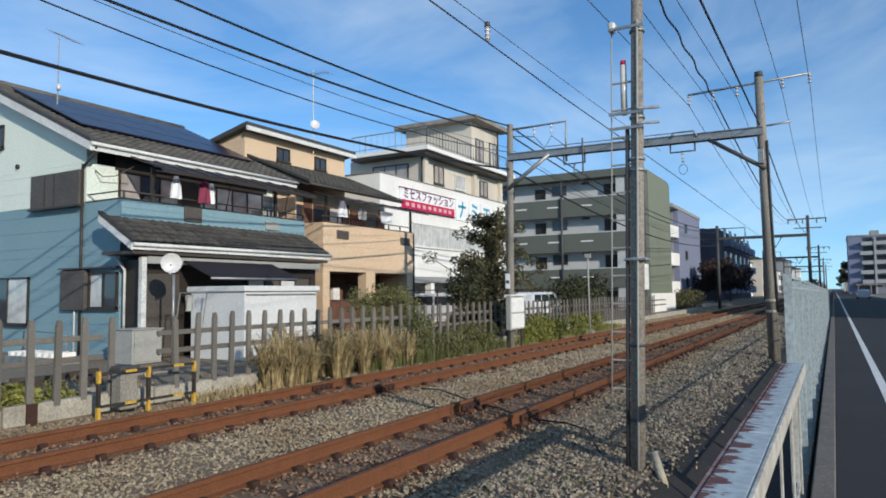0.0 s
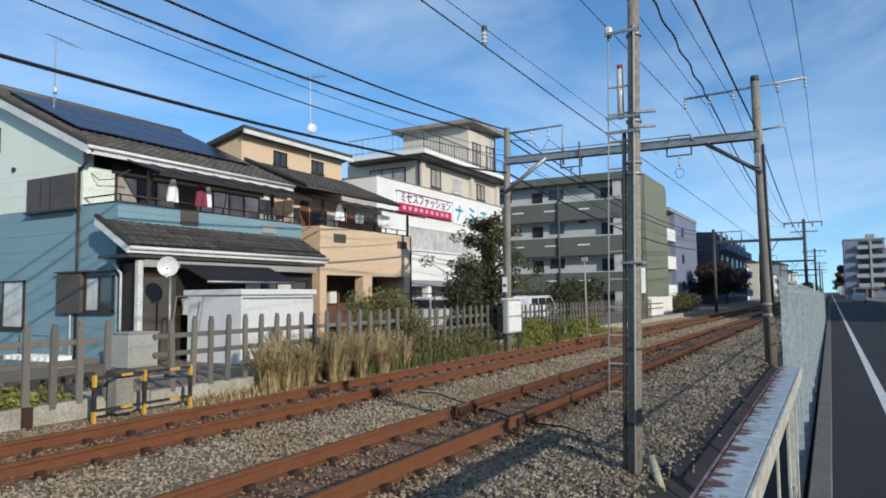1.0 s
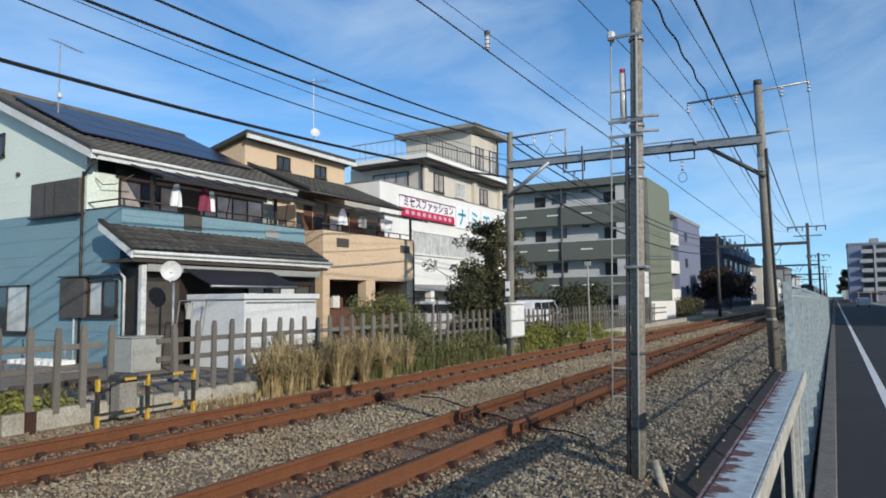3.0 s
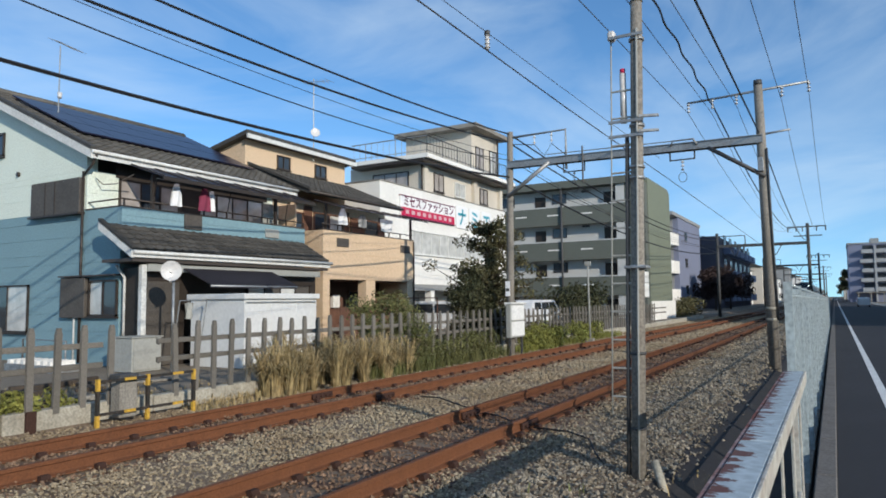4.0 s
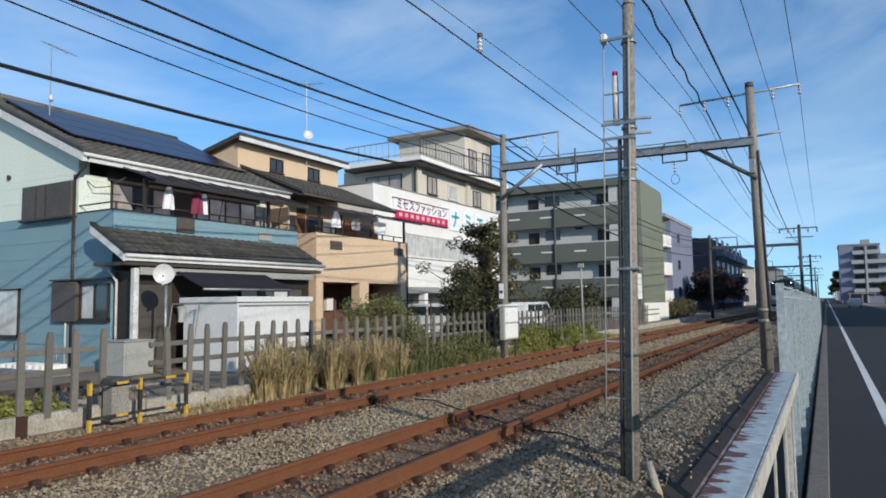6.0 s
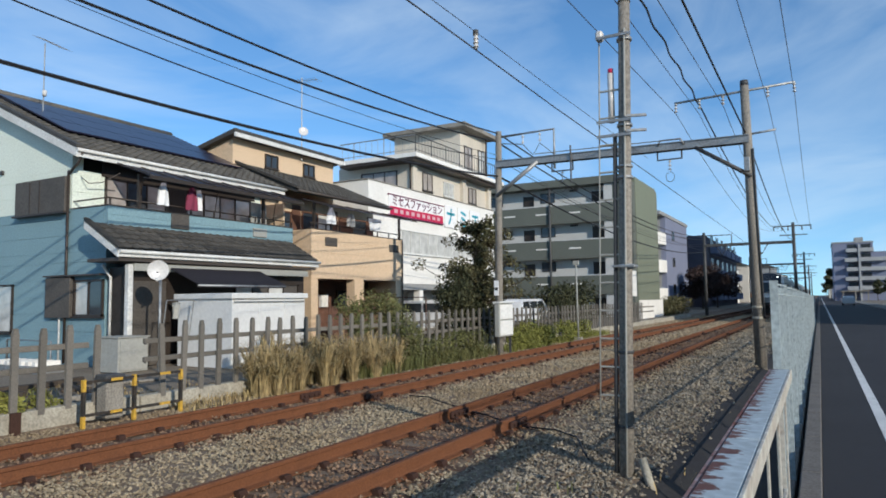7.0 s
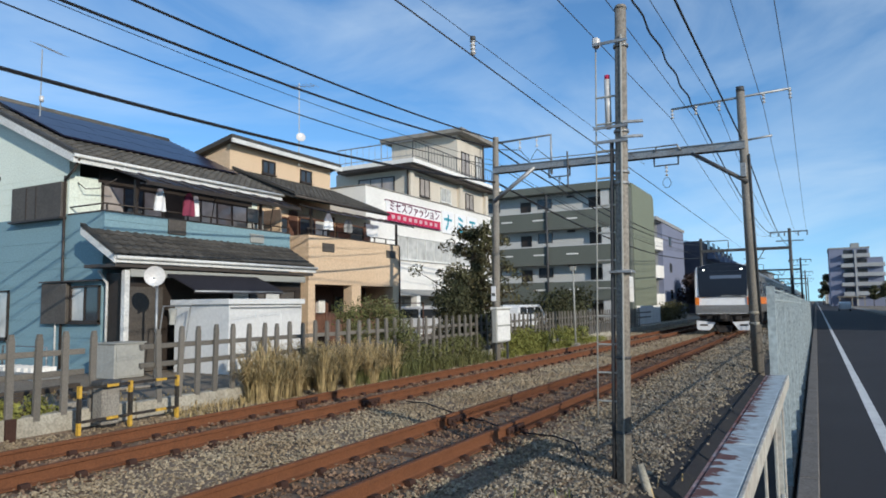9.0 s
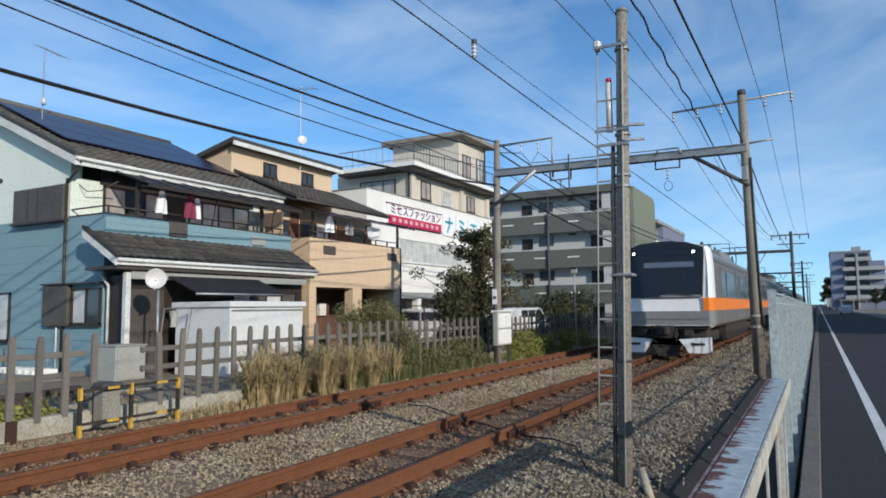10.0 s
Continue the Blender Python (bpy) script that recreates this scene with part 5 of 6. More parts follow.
    part("roof_step", box(-34.0, 106.0, 10.6, -18.5, 150.0, 11.2), M_SHADEDWALL, d)
    for k in range(3):
        for i in range(6):
            y = 112 + i * 6.5
            bal = part("balcony", box(-14.5, y, 1.0 + k * 3.6, -13.4, y + 4.5, 2.2 + k * 3.6, 0.05), M_LILAC, d)
            window(d, "+x", -14.5, y + 0.6, y + 3.4, 2.3 + k * 3.6, 4.0 + k * 3.6, 2, M_GLASS, M_BROWN, sill=False)
    # low white houses at the end
    for i, (x, y, w, z, m) in enumerate(((-16.0, 160.0, 9, 7.5, M_OFFWHITE), (-15.0, 182.0, 10, 9.0, M_CREAM), (-13.0, 205.0, 9, 6.5, M_OFFWHITE), (-12.0, 240.0, 14, 10.5, M_GREYWALL), (-11.0, 290.0, 14, 9, M_OFFWHITE))):
        t = thing("town_house", (x - 4, y, 0.05), "small pale house far along the line", "house", "distant houses")
        part("wall", box(x - 9, y, 0.0, x, y + w, z), m, t)
        part("roof", prism(B(), [(x + 0.5, z), (x - 4.5, z + 1.6), (x - 9.5, z)], "y", y - 0.4, y + w + 0.4), M_TILE, t)
        for k in range(2):
            for j in range(2):
                window(t, "-y", y, x - 7.5 + j * 3.6, x - 5.7 + j * 3.6, 1.2 + k * 3.0, 2.6 + k * 3.0, 2, M_GLASS, M_BROWN)
                window(t, "+x", x, y + 1.5 + j * 3.5, y + 3.2 + j * 3.5, 1.2 + k * 3.0, 2.6 + k * 3.0, 2, M_GLASS, M_BROWN)
    # apartment tower across the road
    r = thing("road_apartments", (12.0, 255.0, -0.2), "grey multi-storey apartment block across the road", "apartment building", "houses along the road")
    X0, Y0 = 4.1, 240.0
    part("wall", box(X0, Y0, -0.2, X0 + 10.5, Y0 + 20, 17.2), M_LILAC, r)
    part("lower_wing", box(X0 + 10.5, Y0 + 0.3, -0.2, X0 + 14.0, Y0 + 20, 14.4), M_LILAC, r)
    part("roof_edge", box(X0 - 0.2, Y0 - 0.2, 17.2, X0 + 10.7, Y0 + 20.2, 17.6), M_GREYWALL, r)
    part("roof_house", box(X0 + 6.0, Y0 + 3, 17.6, X0 + 8.2, Y0 + 9, 19.0), M_GREYWALL, r)
    part("stair_fin", box(X0 + 6.6, Y0 - 1.9, -0.2, X0 + 7.1, Y0 - 0.02, 16.6), M_TOWERSHADE, r)
    for k in range(5):
        z = 2.9 + k * 2.85
        w = 14.3 if k < 4 else 10.6
        part("balcony", box(X0 + 3.4 - 0.4 * (k % 2), Y0 - 1.7, z, X0 + 6.58, Y0 - 0.02, z + 1.15, 0.05), M_TOWERSHADE, r)
        part("balcony", box(X0 + 7.12, Y0 - 1.7, z + 0.1, X0 + w, Y0 - 0.02, z + 1.25, 0.05), M_TOWERSHADE, r)
        for i in range(2):
            window(r, "-y", Y0, X0 + 3.8 + i * 3.6, X0 + 6.3 + i * 3.6, z + 1.3, z + 2.5, 3, M_GLASS, M_BROWN, sill=False)
    part("entrance_canopy", box(X0 + 1.5, Y0 - 2.6, 2.5, X0 + 9.0, Y0 - 0.02, 2.8), M_CONC, r)
    for x in (2.0, 5.2, 8.4):
        part("entrance_post", box(X0 + x, Y0 - 2.5, -0.2, X0 + x + 0.3, Y0 - 2.2, 2.5), M_CONC, r)
    # unseen block, added for the shade it lays over the far line
    o = thing("road_apartments", (17.0, 110.0, -0.2), "unseen tall plain apartment block across the road, added for its shade", "apartment building", "houses along the road")
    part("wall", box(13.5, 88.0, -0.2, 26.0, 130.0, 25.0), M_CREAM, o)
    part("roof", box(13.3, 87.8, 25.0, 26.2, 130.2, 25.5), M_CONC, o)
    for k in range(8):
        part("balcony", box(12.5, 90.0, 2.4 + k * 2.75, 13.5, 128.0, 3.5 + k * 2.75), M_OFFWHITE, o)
    # unseen block, set where the far road falls into shade
    t = thing("road_apartments", (14.0, 56.0, -0.2), "unseen three-storey block across the road, added for its shade", "apartment building", "houses along the road")
    part("wall", box(10.5, 44.0, -0.2, 19.0, 68.0, 8.2), M_CREAM, t)
    part("roof", box(10.3, 43.8, 8.2, 19.2, 68.2, 8.5), M_CONC, t)
    # unseen block, sized to shade the trees and leave the lilac wall lit
    t = thing("road_apartments", (14.0, 80.0, -0.2), "unseen four-storey block across the road, added for its shade", "apartment building", "houses along the road")
    part("wall", box(10.5, 71.0, -0.2, 19.0, 87.0, 12.6), M_GREYWALL, t)
    part("roof", box(10.3, 70.8, 12.6, 19.2, 87.2, 12.9), M_CONC, t)
    # low houses across the road
    for k, y in enumerate((-38.0, -24.0, -10.0, 5.0)):
        t = thing("town_house", (24.0, y + 5, -0.2), "plain two-storey house across the road", "house", "houses along the road")
        part("wall", box(20.5, y, -0.2, 29.0, y + 11.0, 5.0), (M_CREAM, M_OFFWHITE, M_GREYWALL)[k % 3], t)
        part("roof", prism(B(), [(20.0, 5.0), (24.75, 6.6), (29.5, 5.0)], "y", y - 0.4, y + 11.4), M_TILE, t)
    for y, x, z, m in ((330.0, 4.6, 11.0, M_GREYWALL), (380.0, 2.5, 14.0, M_LILAC), (460.0, 2.0, 12.0, M_CREAM)):
        t = thing("town_house", (x + 6, y, -0.2), "distant grey building along the road", "house", "distant houses")
        part("wall", box(x + 3, y, -0.2, x + 16, y + 16, z), m, t)
        part("roof", box(x + 2.8, y - 0.2, z, x + 16.2, y + 16.2, z + 0.4), M_CONC, t)
        for k in range(3):
            window(t, "-y", y, x + 4.5, x + 7.5, 1.4 + k * 3, 2.8 + k * 3, 2, M_GLASS, M_BROWN, sill=False)
            window(t, "-y", y, x + 9.0, x + 12.0, 1.4 + k * 3, 2.8 + k * 3, 2, M_GLASS, M_BROWN, sill=False)


# ---- the train ----
def build_train():
    """A ten-car commuter train; its front is at y = 0 of its own space and the cars trail towards +y."""
    tr = thing("commuter_train", (0, 0, 0), "stainless commuter train with orange stripe and black glass front", "train")
    half = [(1.475, 1.02), (1.475, 2.0), (1.44, 2.9), (1.38, 3.2), (1.15, 3.42), (0.7, 3.58), (0.0, 3.64)]
    outline = [(1.36, 0.92)] + half + [(-u, v) for u, v in half[-2::-1]] + [(-1.36, 0.92)]
    shared = {}

    def child(name, key, make, material, parent, m, label=""):
        if key not in shared:
            shared[key] = mesh_of(make(), name, material)
        ob = new(name, shared[key])
        ob.parent = parent
        ob.matrix_basis = m
        return tagged(ob, label)

    for c in range(10):
        y0 = c * 20.0 + (0.9 if c == 0 else 0.25)
        length = 19.5 if c else 18.85
        I = Matrix.Translation((0, y0, 0))
        car = child("car_body", ("body", c == 0), lambda: prism(B(), outline, "y", 0, length), M_STAINLESS, tr, I)
        E = Matrix.Identity(4)
        for s in (1, -1):
            child("colour_band", ("band", c == 0, s), lambda: box(s * 1.475 - 0.016, 0, 1.47, s * 1.475 + 0.016, length, 1.88), M_TRAINORANGE, car, E, "orange waist stripe")
            child("upper_band", ("uband", c == 0, s), lambda: box(s * 1.40 - 0.01, 0, 3.03, s * 1.40 + 0.045, length, 3.13), M_STAINLESS, car, E)
            for k in range(4):
                y = 1.9 + k * 4.85 - (0.3 if c == 0 else 0)
                if y + 1.3 > length:
                    continue
                child("door", ("door", s), lambda: box(s * 1.475 - 0.03, 0, 1.08, s * 1.475 + 0.012, 1.3, 2.92), M_STAINLESS, car, Matrix.Translation((0, y, 0)))
                for q in (0.12, 0.72):
                    child("door_window", ("dwin", s), lambda: box(s * 1.475 - 0.04, 0, 1.95, s * 1.475 + 0.018, 0.46, 2.75), M_TRAINBLACK, car, Matrix.Translation((0, y + q, 0)))
                if y + 4.7 < length + 0.5:
                    child("side_window", ("swin", s), lambda: box(s * 1.465 - 0.04, 0, 1.95, s * 1.465 + 0.014, 2.7, 2.78), M_TRAINBLACK, car, Matrix.Translation((0, y + 1.75, 0)))
        child("roof_unit", "ac", lambda: prism(B(), [(-0.85, 3.5), (0.85, 3.5), (0.7, 3.92), (-0.7, 3.92)], "y", 8, 12.2), M_TRAINGREY, car, E)
        child("underfloor_box", "uf", lambda: box(-1.2, 5.2, 0.28, 1.2, 14.0, 0.95, 0.03), M_UNDER, car, E)
        for yb in (2.6, 16.2):
            bog = child("bogie", "bogie", lambda: box(-1.05, -1.5, 0.35, 1.05, 1.5, 0.72, 0.05), M_UNDER, car, Matrix.Translation((0, yb, 0)))
            for dy in (-1.05, 1.05):
                for s in (1, -1):
                    child("wheel", ("wheel", s), lambda: tube(B(), (s * 0.5, 0, 0.43), (s * 0.63, 0, 0.43), 0.43, n=20), M_DARKRUST, tr, Matrix.Translation((0, y0 + yb + dy, 0)))
        if c:
            child("gangway", "gang", lambda: box(-0.5, -0.55, 1.0, 0.5, 0.05, 3.1), M_UNDER, car, E)
    for c in (1, 3, 5):
        y0 = c * 20.0 + 3
        pan = part("pantograph", line(B(), [(0, y0, 3.7), (0, y0 + 0.9, 4.4), (0, y0 + 0.1, 4.98)], 0.03), M_STEELDARK, tr)
        part("collector", tube(B(), (-0.8, y0 + 0.1, 4.98), (0.8, y0 + 0.1, 4.98), 0.025, n=6), M_STEELDARK, pan)
    # cab: the body closes in a slightly raked, chamfered nose
    nose = B()
    nhalf = [(1.475, 1.02), (1.475, 2.0), (1.455, 2.9), (1.425, 3.25), (1.37, 3.42), (0.8, 3.58), (0.0, 3.64)]
    noutline = [(1.36, 0.92)] + nhalf + [(-u, v) for u, v in nhalf[-2::-1]] + [(-1.36, 0.92)]
    rings = []
    for y, sx, dz in ((0.9, 1.0, 0.0), (0.35, 0.995, 0.0), (0.12, 0.965, 0.0), (0.0, 0.93, 0.0)):
        ring_v = []
        for u, v in noutline:
            rake = 0.20 * max(0.0, (v - 1.9) / 1.7) if y < 0.3 else 0.0
            ring_v.append(nose.verts.new((u * sx, y + rake, v + (dz if v > 3 else 0))))
        rings.append(ring_v)
    for r0, r1 in zip(rings, rings[1:]):
        for i in range(len(r0)):
            j = (i + 1) % len(r0)
            nose.faces.new((r0[i], r0[j], r1[j], r1[i]))
    nose.faces.new(rings[-1])
    nose.faces.new(rings[0][::-1])
    bmesh.ops.recalc_face_normals(nose, faces=nose.faces[:])
    cab = part("cab_nose", nose, M_TRAINWHITE, tr, "white cab front")
    rake = lambda z: 0.20 * max(0.0, (z - 1.9) / 1.7)
    def plate(x0, x1, z0, z1, xt0=None, xt1=None, d=0.02, lift=0.0):
        xt0, xt1 = x0 if xt0 is None else xt0, x1 if xt1 is None else xt1
        bm = B()
        v = [bm.verts.new(p) for p in ((x0, -d + rake(z0), z0), (x1, -d + rake(z0), z0), (xt1, -d + rake(z1), z1), (xt0, -d + rake(z1), z1),
                                       (x0, 0.03 + rake(z0), z0), (x1, 0.03 + rake(z0), z0), (xt1, 0.03 + rake(z1), z1), (xt0, 0.03 + rake(z1), z1))]
        for q in ((0, 1, 2, 3), (7, 6, 5, 4), (0, 4, 5, 1), (1, 5, 6, 2), (2, 6, 7, 3), (3, 7, 4, 0)):
            bm.faces.new([v[i] for i in q])
        bmesh.ops.recalc_face_normals(bm, faces=bm.faces[:])
        return bm
    part("front_glass", plate(-1.20, 1.20, 1.90, 3.20, -1.265, 1.265), M_TRAINBLACK, cab, "black glass front")
    part("front_brow", plate(-1.268, 1.268, 3.203, 3.415, -1.255, 1.255), M_TRAINBLACK, cab)
    part("front_brow", plate(-1.255, 1.255, 3.418, 3.578, -0.74, 0.74), M_TRAINBLACK, cab)
    part("front_brow", plate(-0.74, 0.74, 3.581, 3.638, -0.06, 0.06), M_TRAINBLACK, cab)
    part("destination_panel", plate(-0.62, 0.95, 2.82, 2.98, d=0.026), M_DEST, cab)
    part("window_ledge", plate(-0.1, 1.15, 1.91, 1.97, d=0.035), M_TRAINGREY, cab)
    part("wiper", tube(B(), (0.9, -0.05, 1.95), (0.1, -0.05 + rake(2.1), 2.0), 0.015, n=6), M_STEELDARK, cab)
    for s in (-1, 1):
        part("headlamp", tube(B(), (s * 0.95, -0.03 + rake(3.3), 3.27), (s * 0.95, 0.05 + rake(3.3), 3.28), 0.043, n=14), M_HEADLAMP, cab)
        wrap = [(s * u, v) for u, v in ((1.2, -0.018), (1.38, -0.018), (1.436, 0.112), (1.482, 0.345), (1.489, 0.9), (1.46, 0.9), (1.40, 0.2), (1.3, 0.06), (1.2, 0.03))]
        wrap = wrap if s > 0 else wrap[::-1]
        part("corner_patch", prism(B(), wrap, "z", 1.47, 1.88), M_TRAINORANGE, cab, "orange corner patch")
        part("lower_corner", prism(B(), wrap, "z", 1.02, 1.465), M_TRAINGREY, cab, "grey lower corner")
        # cab side: white corner
        part("skirt", prism(B(), [(s * 0.42, 0.55), (s * 1.38, 0.62), (s * 1.38, 0.17), (s * 1.25, 0.12), (s * 0.72, 0.12)] if s > 0 else
                            [(-0.42, 0.55), (-0.72, 0.12), (-1.25, 0.12), (-1.38, 0.17), (-1.38, 0.62)], "y", 0.02, 0.35), M_TRAINWHITE, cab, "white obstacle deflector")
        part("step", box(s * 1.0 - 0.2, 0.0, 0.36, s * 1.0 + 0.2, 0.03, 0.44), M_UNDER, cab)
    part("front_band", plate(-1.198, 1.198, 1.02, 1.46, d=0.014), M_TRAINGREY, cab, "grey lower front")
    part("bumper_line", plate(-1.34, 1.34, 1.18, 1.24, d=0.03), M_STAINLESS, cab)
    part("underframe", box(-1.25, 0.25, 0.35, 1.25, 1.2, 0.95, 0.02), M_UNDER, tr)
    part("coupler", bx(box(-0.16, -0.35, 0.70, 0.16, 0.4, 0.98, 0.03), -0.3, -0.05, 0.6, 0.3, 0.2, 1.0), M_UNDER, tr, "dark coupler")
    part("lower_lip", box(-1.37, 0.0, 0.88, 1.37, 0.30, 1.012, 0.02), M_UNDER, tr, "dark underside of the cab front")
    for s in (-1, 1):
        part("air_hose", line(B(), [(s * 0.35, -0.02, 0.92), (s * 0.40, -0.12, 0.70), (s * 0.34, -0.05, 0.50), (s * 0.30, 0.2, 0.45)], 0.025), M_BLACK, tr)
        part("jumper_box", box(s * 0.72 - 0.14, 0.05, 0.66, s * 0.72 + 0.14, 0.28, 0.88, 0.02), M_UNDER, tr)
    for ob in tr.children_recursive:
        # the body stands a little taller over its waist
        if ob.data.users == 1 or not ob.data.get("tall"):
            ob.data["tall"] = 1
            for v in ob.data.vertices:
                if v.co.z > 1.9:
                    v.co.z = 1.9 + (v.co.z - 1.9) * 1.07
    part("coupler_guard", prism(B(), [(-0.55, 0.62), (0.55, 0.62), (0.3, 0.0), (-0.3, 0.0)], "y", 0.25, 0.4), M_UNDER, tr)
    return tr


# ---- planting ----
def leaf_cloud(rng, centres, radii, count, size, flat=0.8):
    """Small leaves scattered through overlapping clumps."""
    c = np.array(centres, float)
    r = np.array(radii, float)
    w = r ** 2 / (r ** 2).sum()
    pick = rng.choice(len(c), count, p=w)
    d = rng.normal(size=(count, 3))
    d /= np.linalg.norm(d, axis=1)[:, None]
    p = c[pick] + d * (r[pick] * rng.uniform(0.35, 1.05, count) ** 0.6)[:, None] * np.array((1, 1, flat))
    n = d + rng.normal(0, 0.7, (count, 3))
    n /= np.linalg.norm(n, axis=1)[:, None]
    t = np.cross(n, rng.normal(size=(count, 3)))
    t /= np.linalg.norm(t, axis=1)[:, None]
    b = np.cross(n, t)
    s = (size * rng.uniform(0.5, 1.4, count))[:, None]
    v = np.stack([p - t * s, p + b * s * 0.45 + n * s * 0.1, p + t * s, p - b * s * 0.45 + n * s * 0.1], 1)
    v[..., 2] = np.maximum(v[..., 2], -0.15)
    f = np.arange(count * 4).reshape(-1, 4)
    return v.reshape(-1, 3).tolist(), f.tolist()


def build_tree(name, at, height, spread, leaves, leaf_mat, label, seed, size=0.07, clump=0.42, low=0.35, limbs=14):
    rng = np.random.default_rng(seed)
    x, y, z = at
    t = thing(name, at, label, "tree", "trees by the line")
    bm = B()
    tips = []
    top = Vector((x + 0.1, y + 0.1, z + height * 0.85))
    mid = Vector((x - 0.05, y, z + height * 0.45))
    tube(bm, (x, y, z - 0.1), mid, 0.11, 0.08, 8)
    tube(bm, mid, top, 0.08, 0.025, 8)
    for i in range(limbs):
        u = rng.uniform(low, 0.98)
        p = Vector((x, y, z)).lerp(top, u)
        a = rng.uniform(0, 2 * math.pi)
        k = spread * (1.1 - 0.8 * u) * rng.uniform(0.35, 1.4)
        q = p + Vector((math.cos(a) * k, math.sin(a) * k, k * rng.uniform(0.15, 0.7)))
        tube(bm, p, q, 0.035, 0.01, 6)
        tips += [q, p.lerp(q, 0.6)]
    part("trunk", bm, M_BARK, t)
    tips.append(top)
    v, f = leaf_cloud(rng, [tuple(q) for q in tips], [clump * rng.uniform(0.6, 1.25) for _ in tips], leaves, size)
    cloud_mesh("crown", v, f, leaf_mat, t)


def build_bush(name, spots, leaves, leaf_mat, label, seed, size=0.05, group="bushes by the fence"):
    rng = np.random.default_rng(seed)
    v, f = leaf_cloud(rng, [s[:3] for s in spots], [s[3] for s in spots], leaves, size, 0.9)
    cloud_mesh(name, v, f, leaf_mat, label=label, category="bush", group=group)


def build_grass(name, x0, x1, y0, y1, count, h, material, label, seed, bend=0.5, tuft=0.0, width=0.007):
    """Blades that arch out of tufts."""
    rng = np.random.default_rng(seed)
    x, y = rng.uniform(x0, x1, count), rng.uniform(y0, y1, count)
    a = rng.uniform(0, 2 * np.pi, count)
    tall = np.ones(count)
    if tuft:
        k = max(4, int((x1 - x0) * (y1 - y0) / (tuft * tuft)))
        cx, cy, ch = rng.uniform(x0, x1, k), rng.uniform(y0, y1, k), rng.uniform(0.6, 1.15, k)
        pick = rng.integers(0, k, count)
        r = tuft * 0.32 * np.sqrt(rng.uniform(size=count))
        x, y, tall = cx[pick] + r * np.cos(a), cy[pick] + r * np.sin(a), ch[pick]
    a = a + rng.normal(0, 0.5, count)
    hh = h * rng.uniform(0.5, 1.1, count) * tall
    lean = rng.uniform(0.1, bend, count) * hh
    z = np.array([bed_height(u) if u > -10.3 else 0.04 for u in x]) - 0.03
    w = width * rng.uniform(0.6, 1.4, count)
    dx, dy = np.cos(a), np.sin(a)
    rows = []
    for out, up, ww in ((0.0, 0.0, 0.8), (0.12, 0.45, 1.0), (0.42, 0.82, 0.8), (1.0, 0.92, 0.1)):
        for s in (1, -1):
            rows.append(np.stack([x + dx * lean * out - s * dy * w * ww, y + dy * lean * out + s * dx * w * ww, z + hh * (up - 0.25 * bend * out * out)], 1))
    v = np.stack(rows, 1).reshape(-1, 3)
    i = 8 * np.arange(count)[:, None]
    faces = []
    for q in ((0, 1, 3, 2), (2, 3, 5, 4), (4, 5, 7, 6)):
        faces += (i + np.array(q)).tolist()
    cloud_mesh(name, v.tolist(), faces, material, label=label, category="grass", kind="stuff")


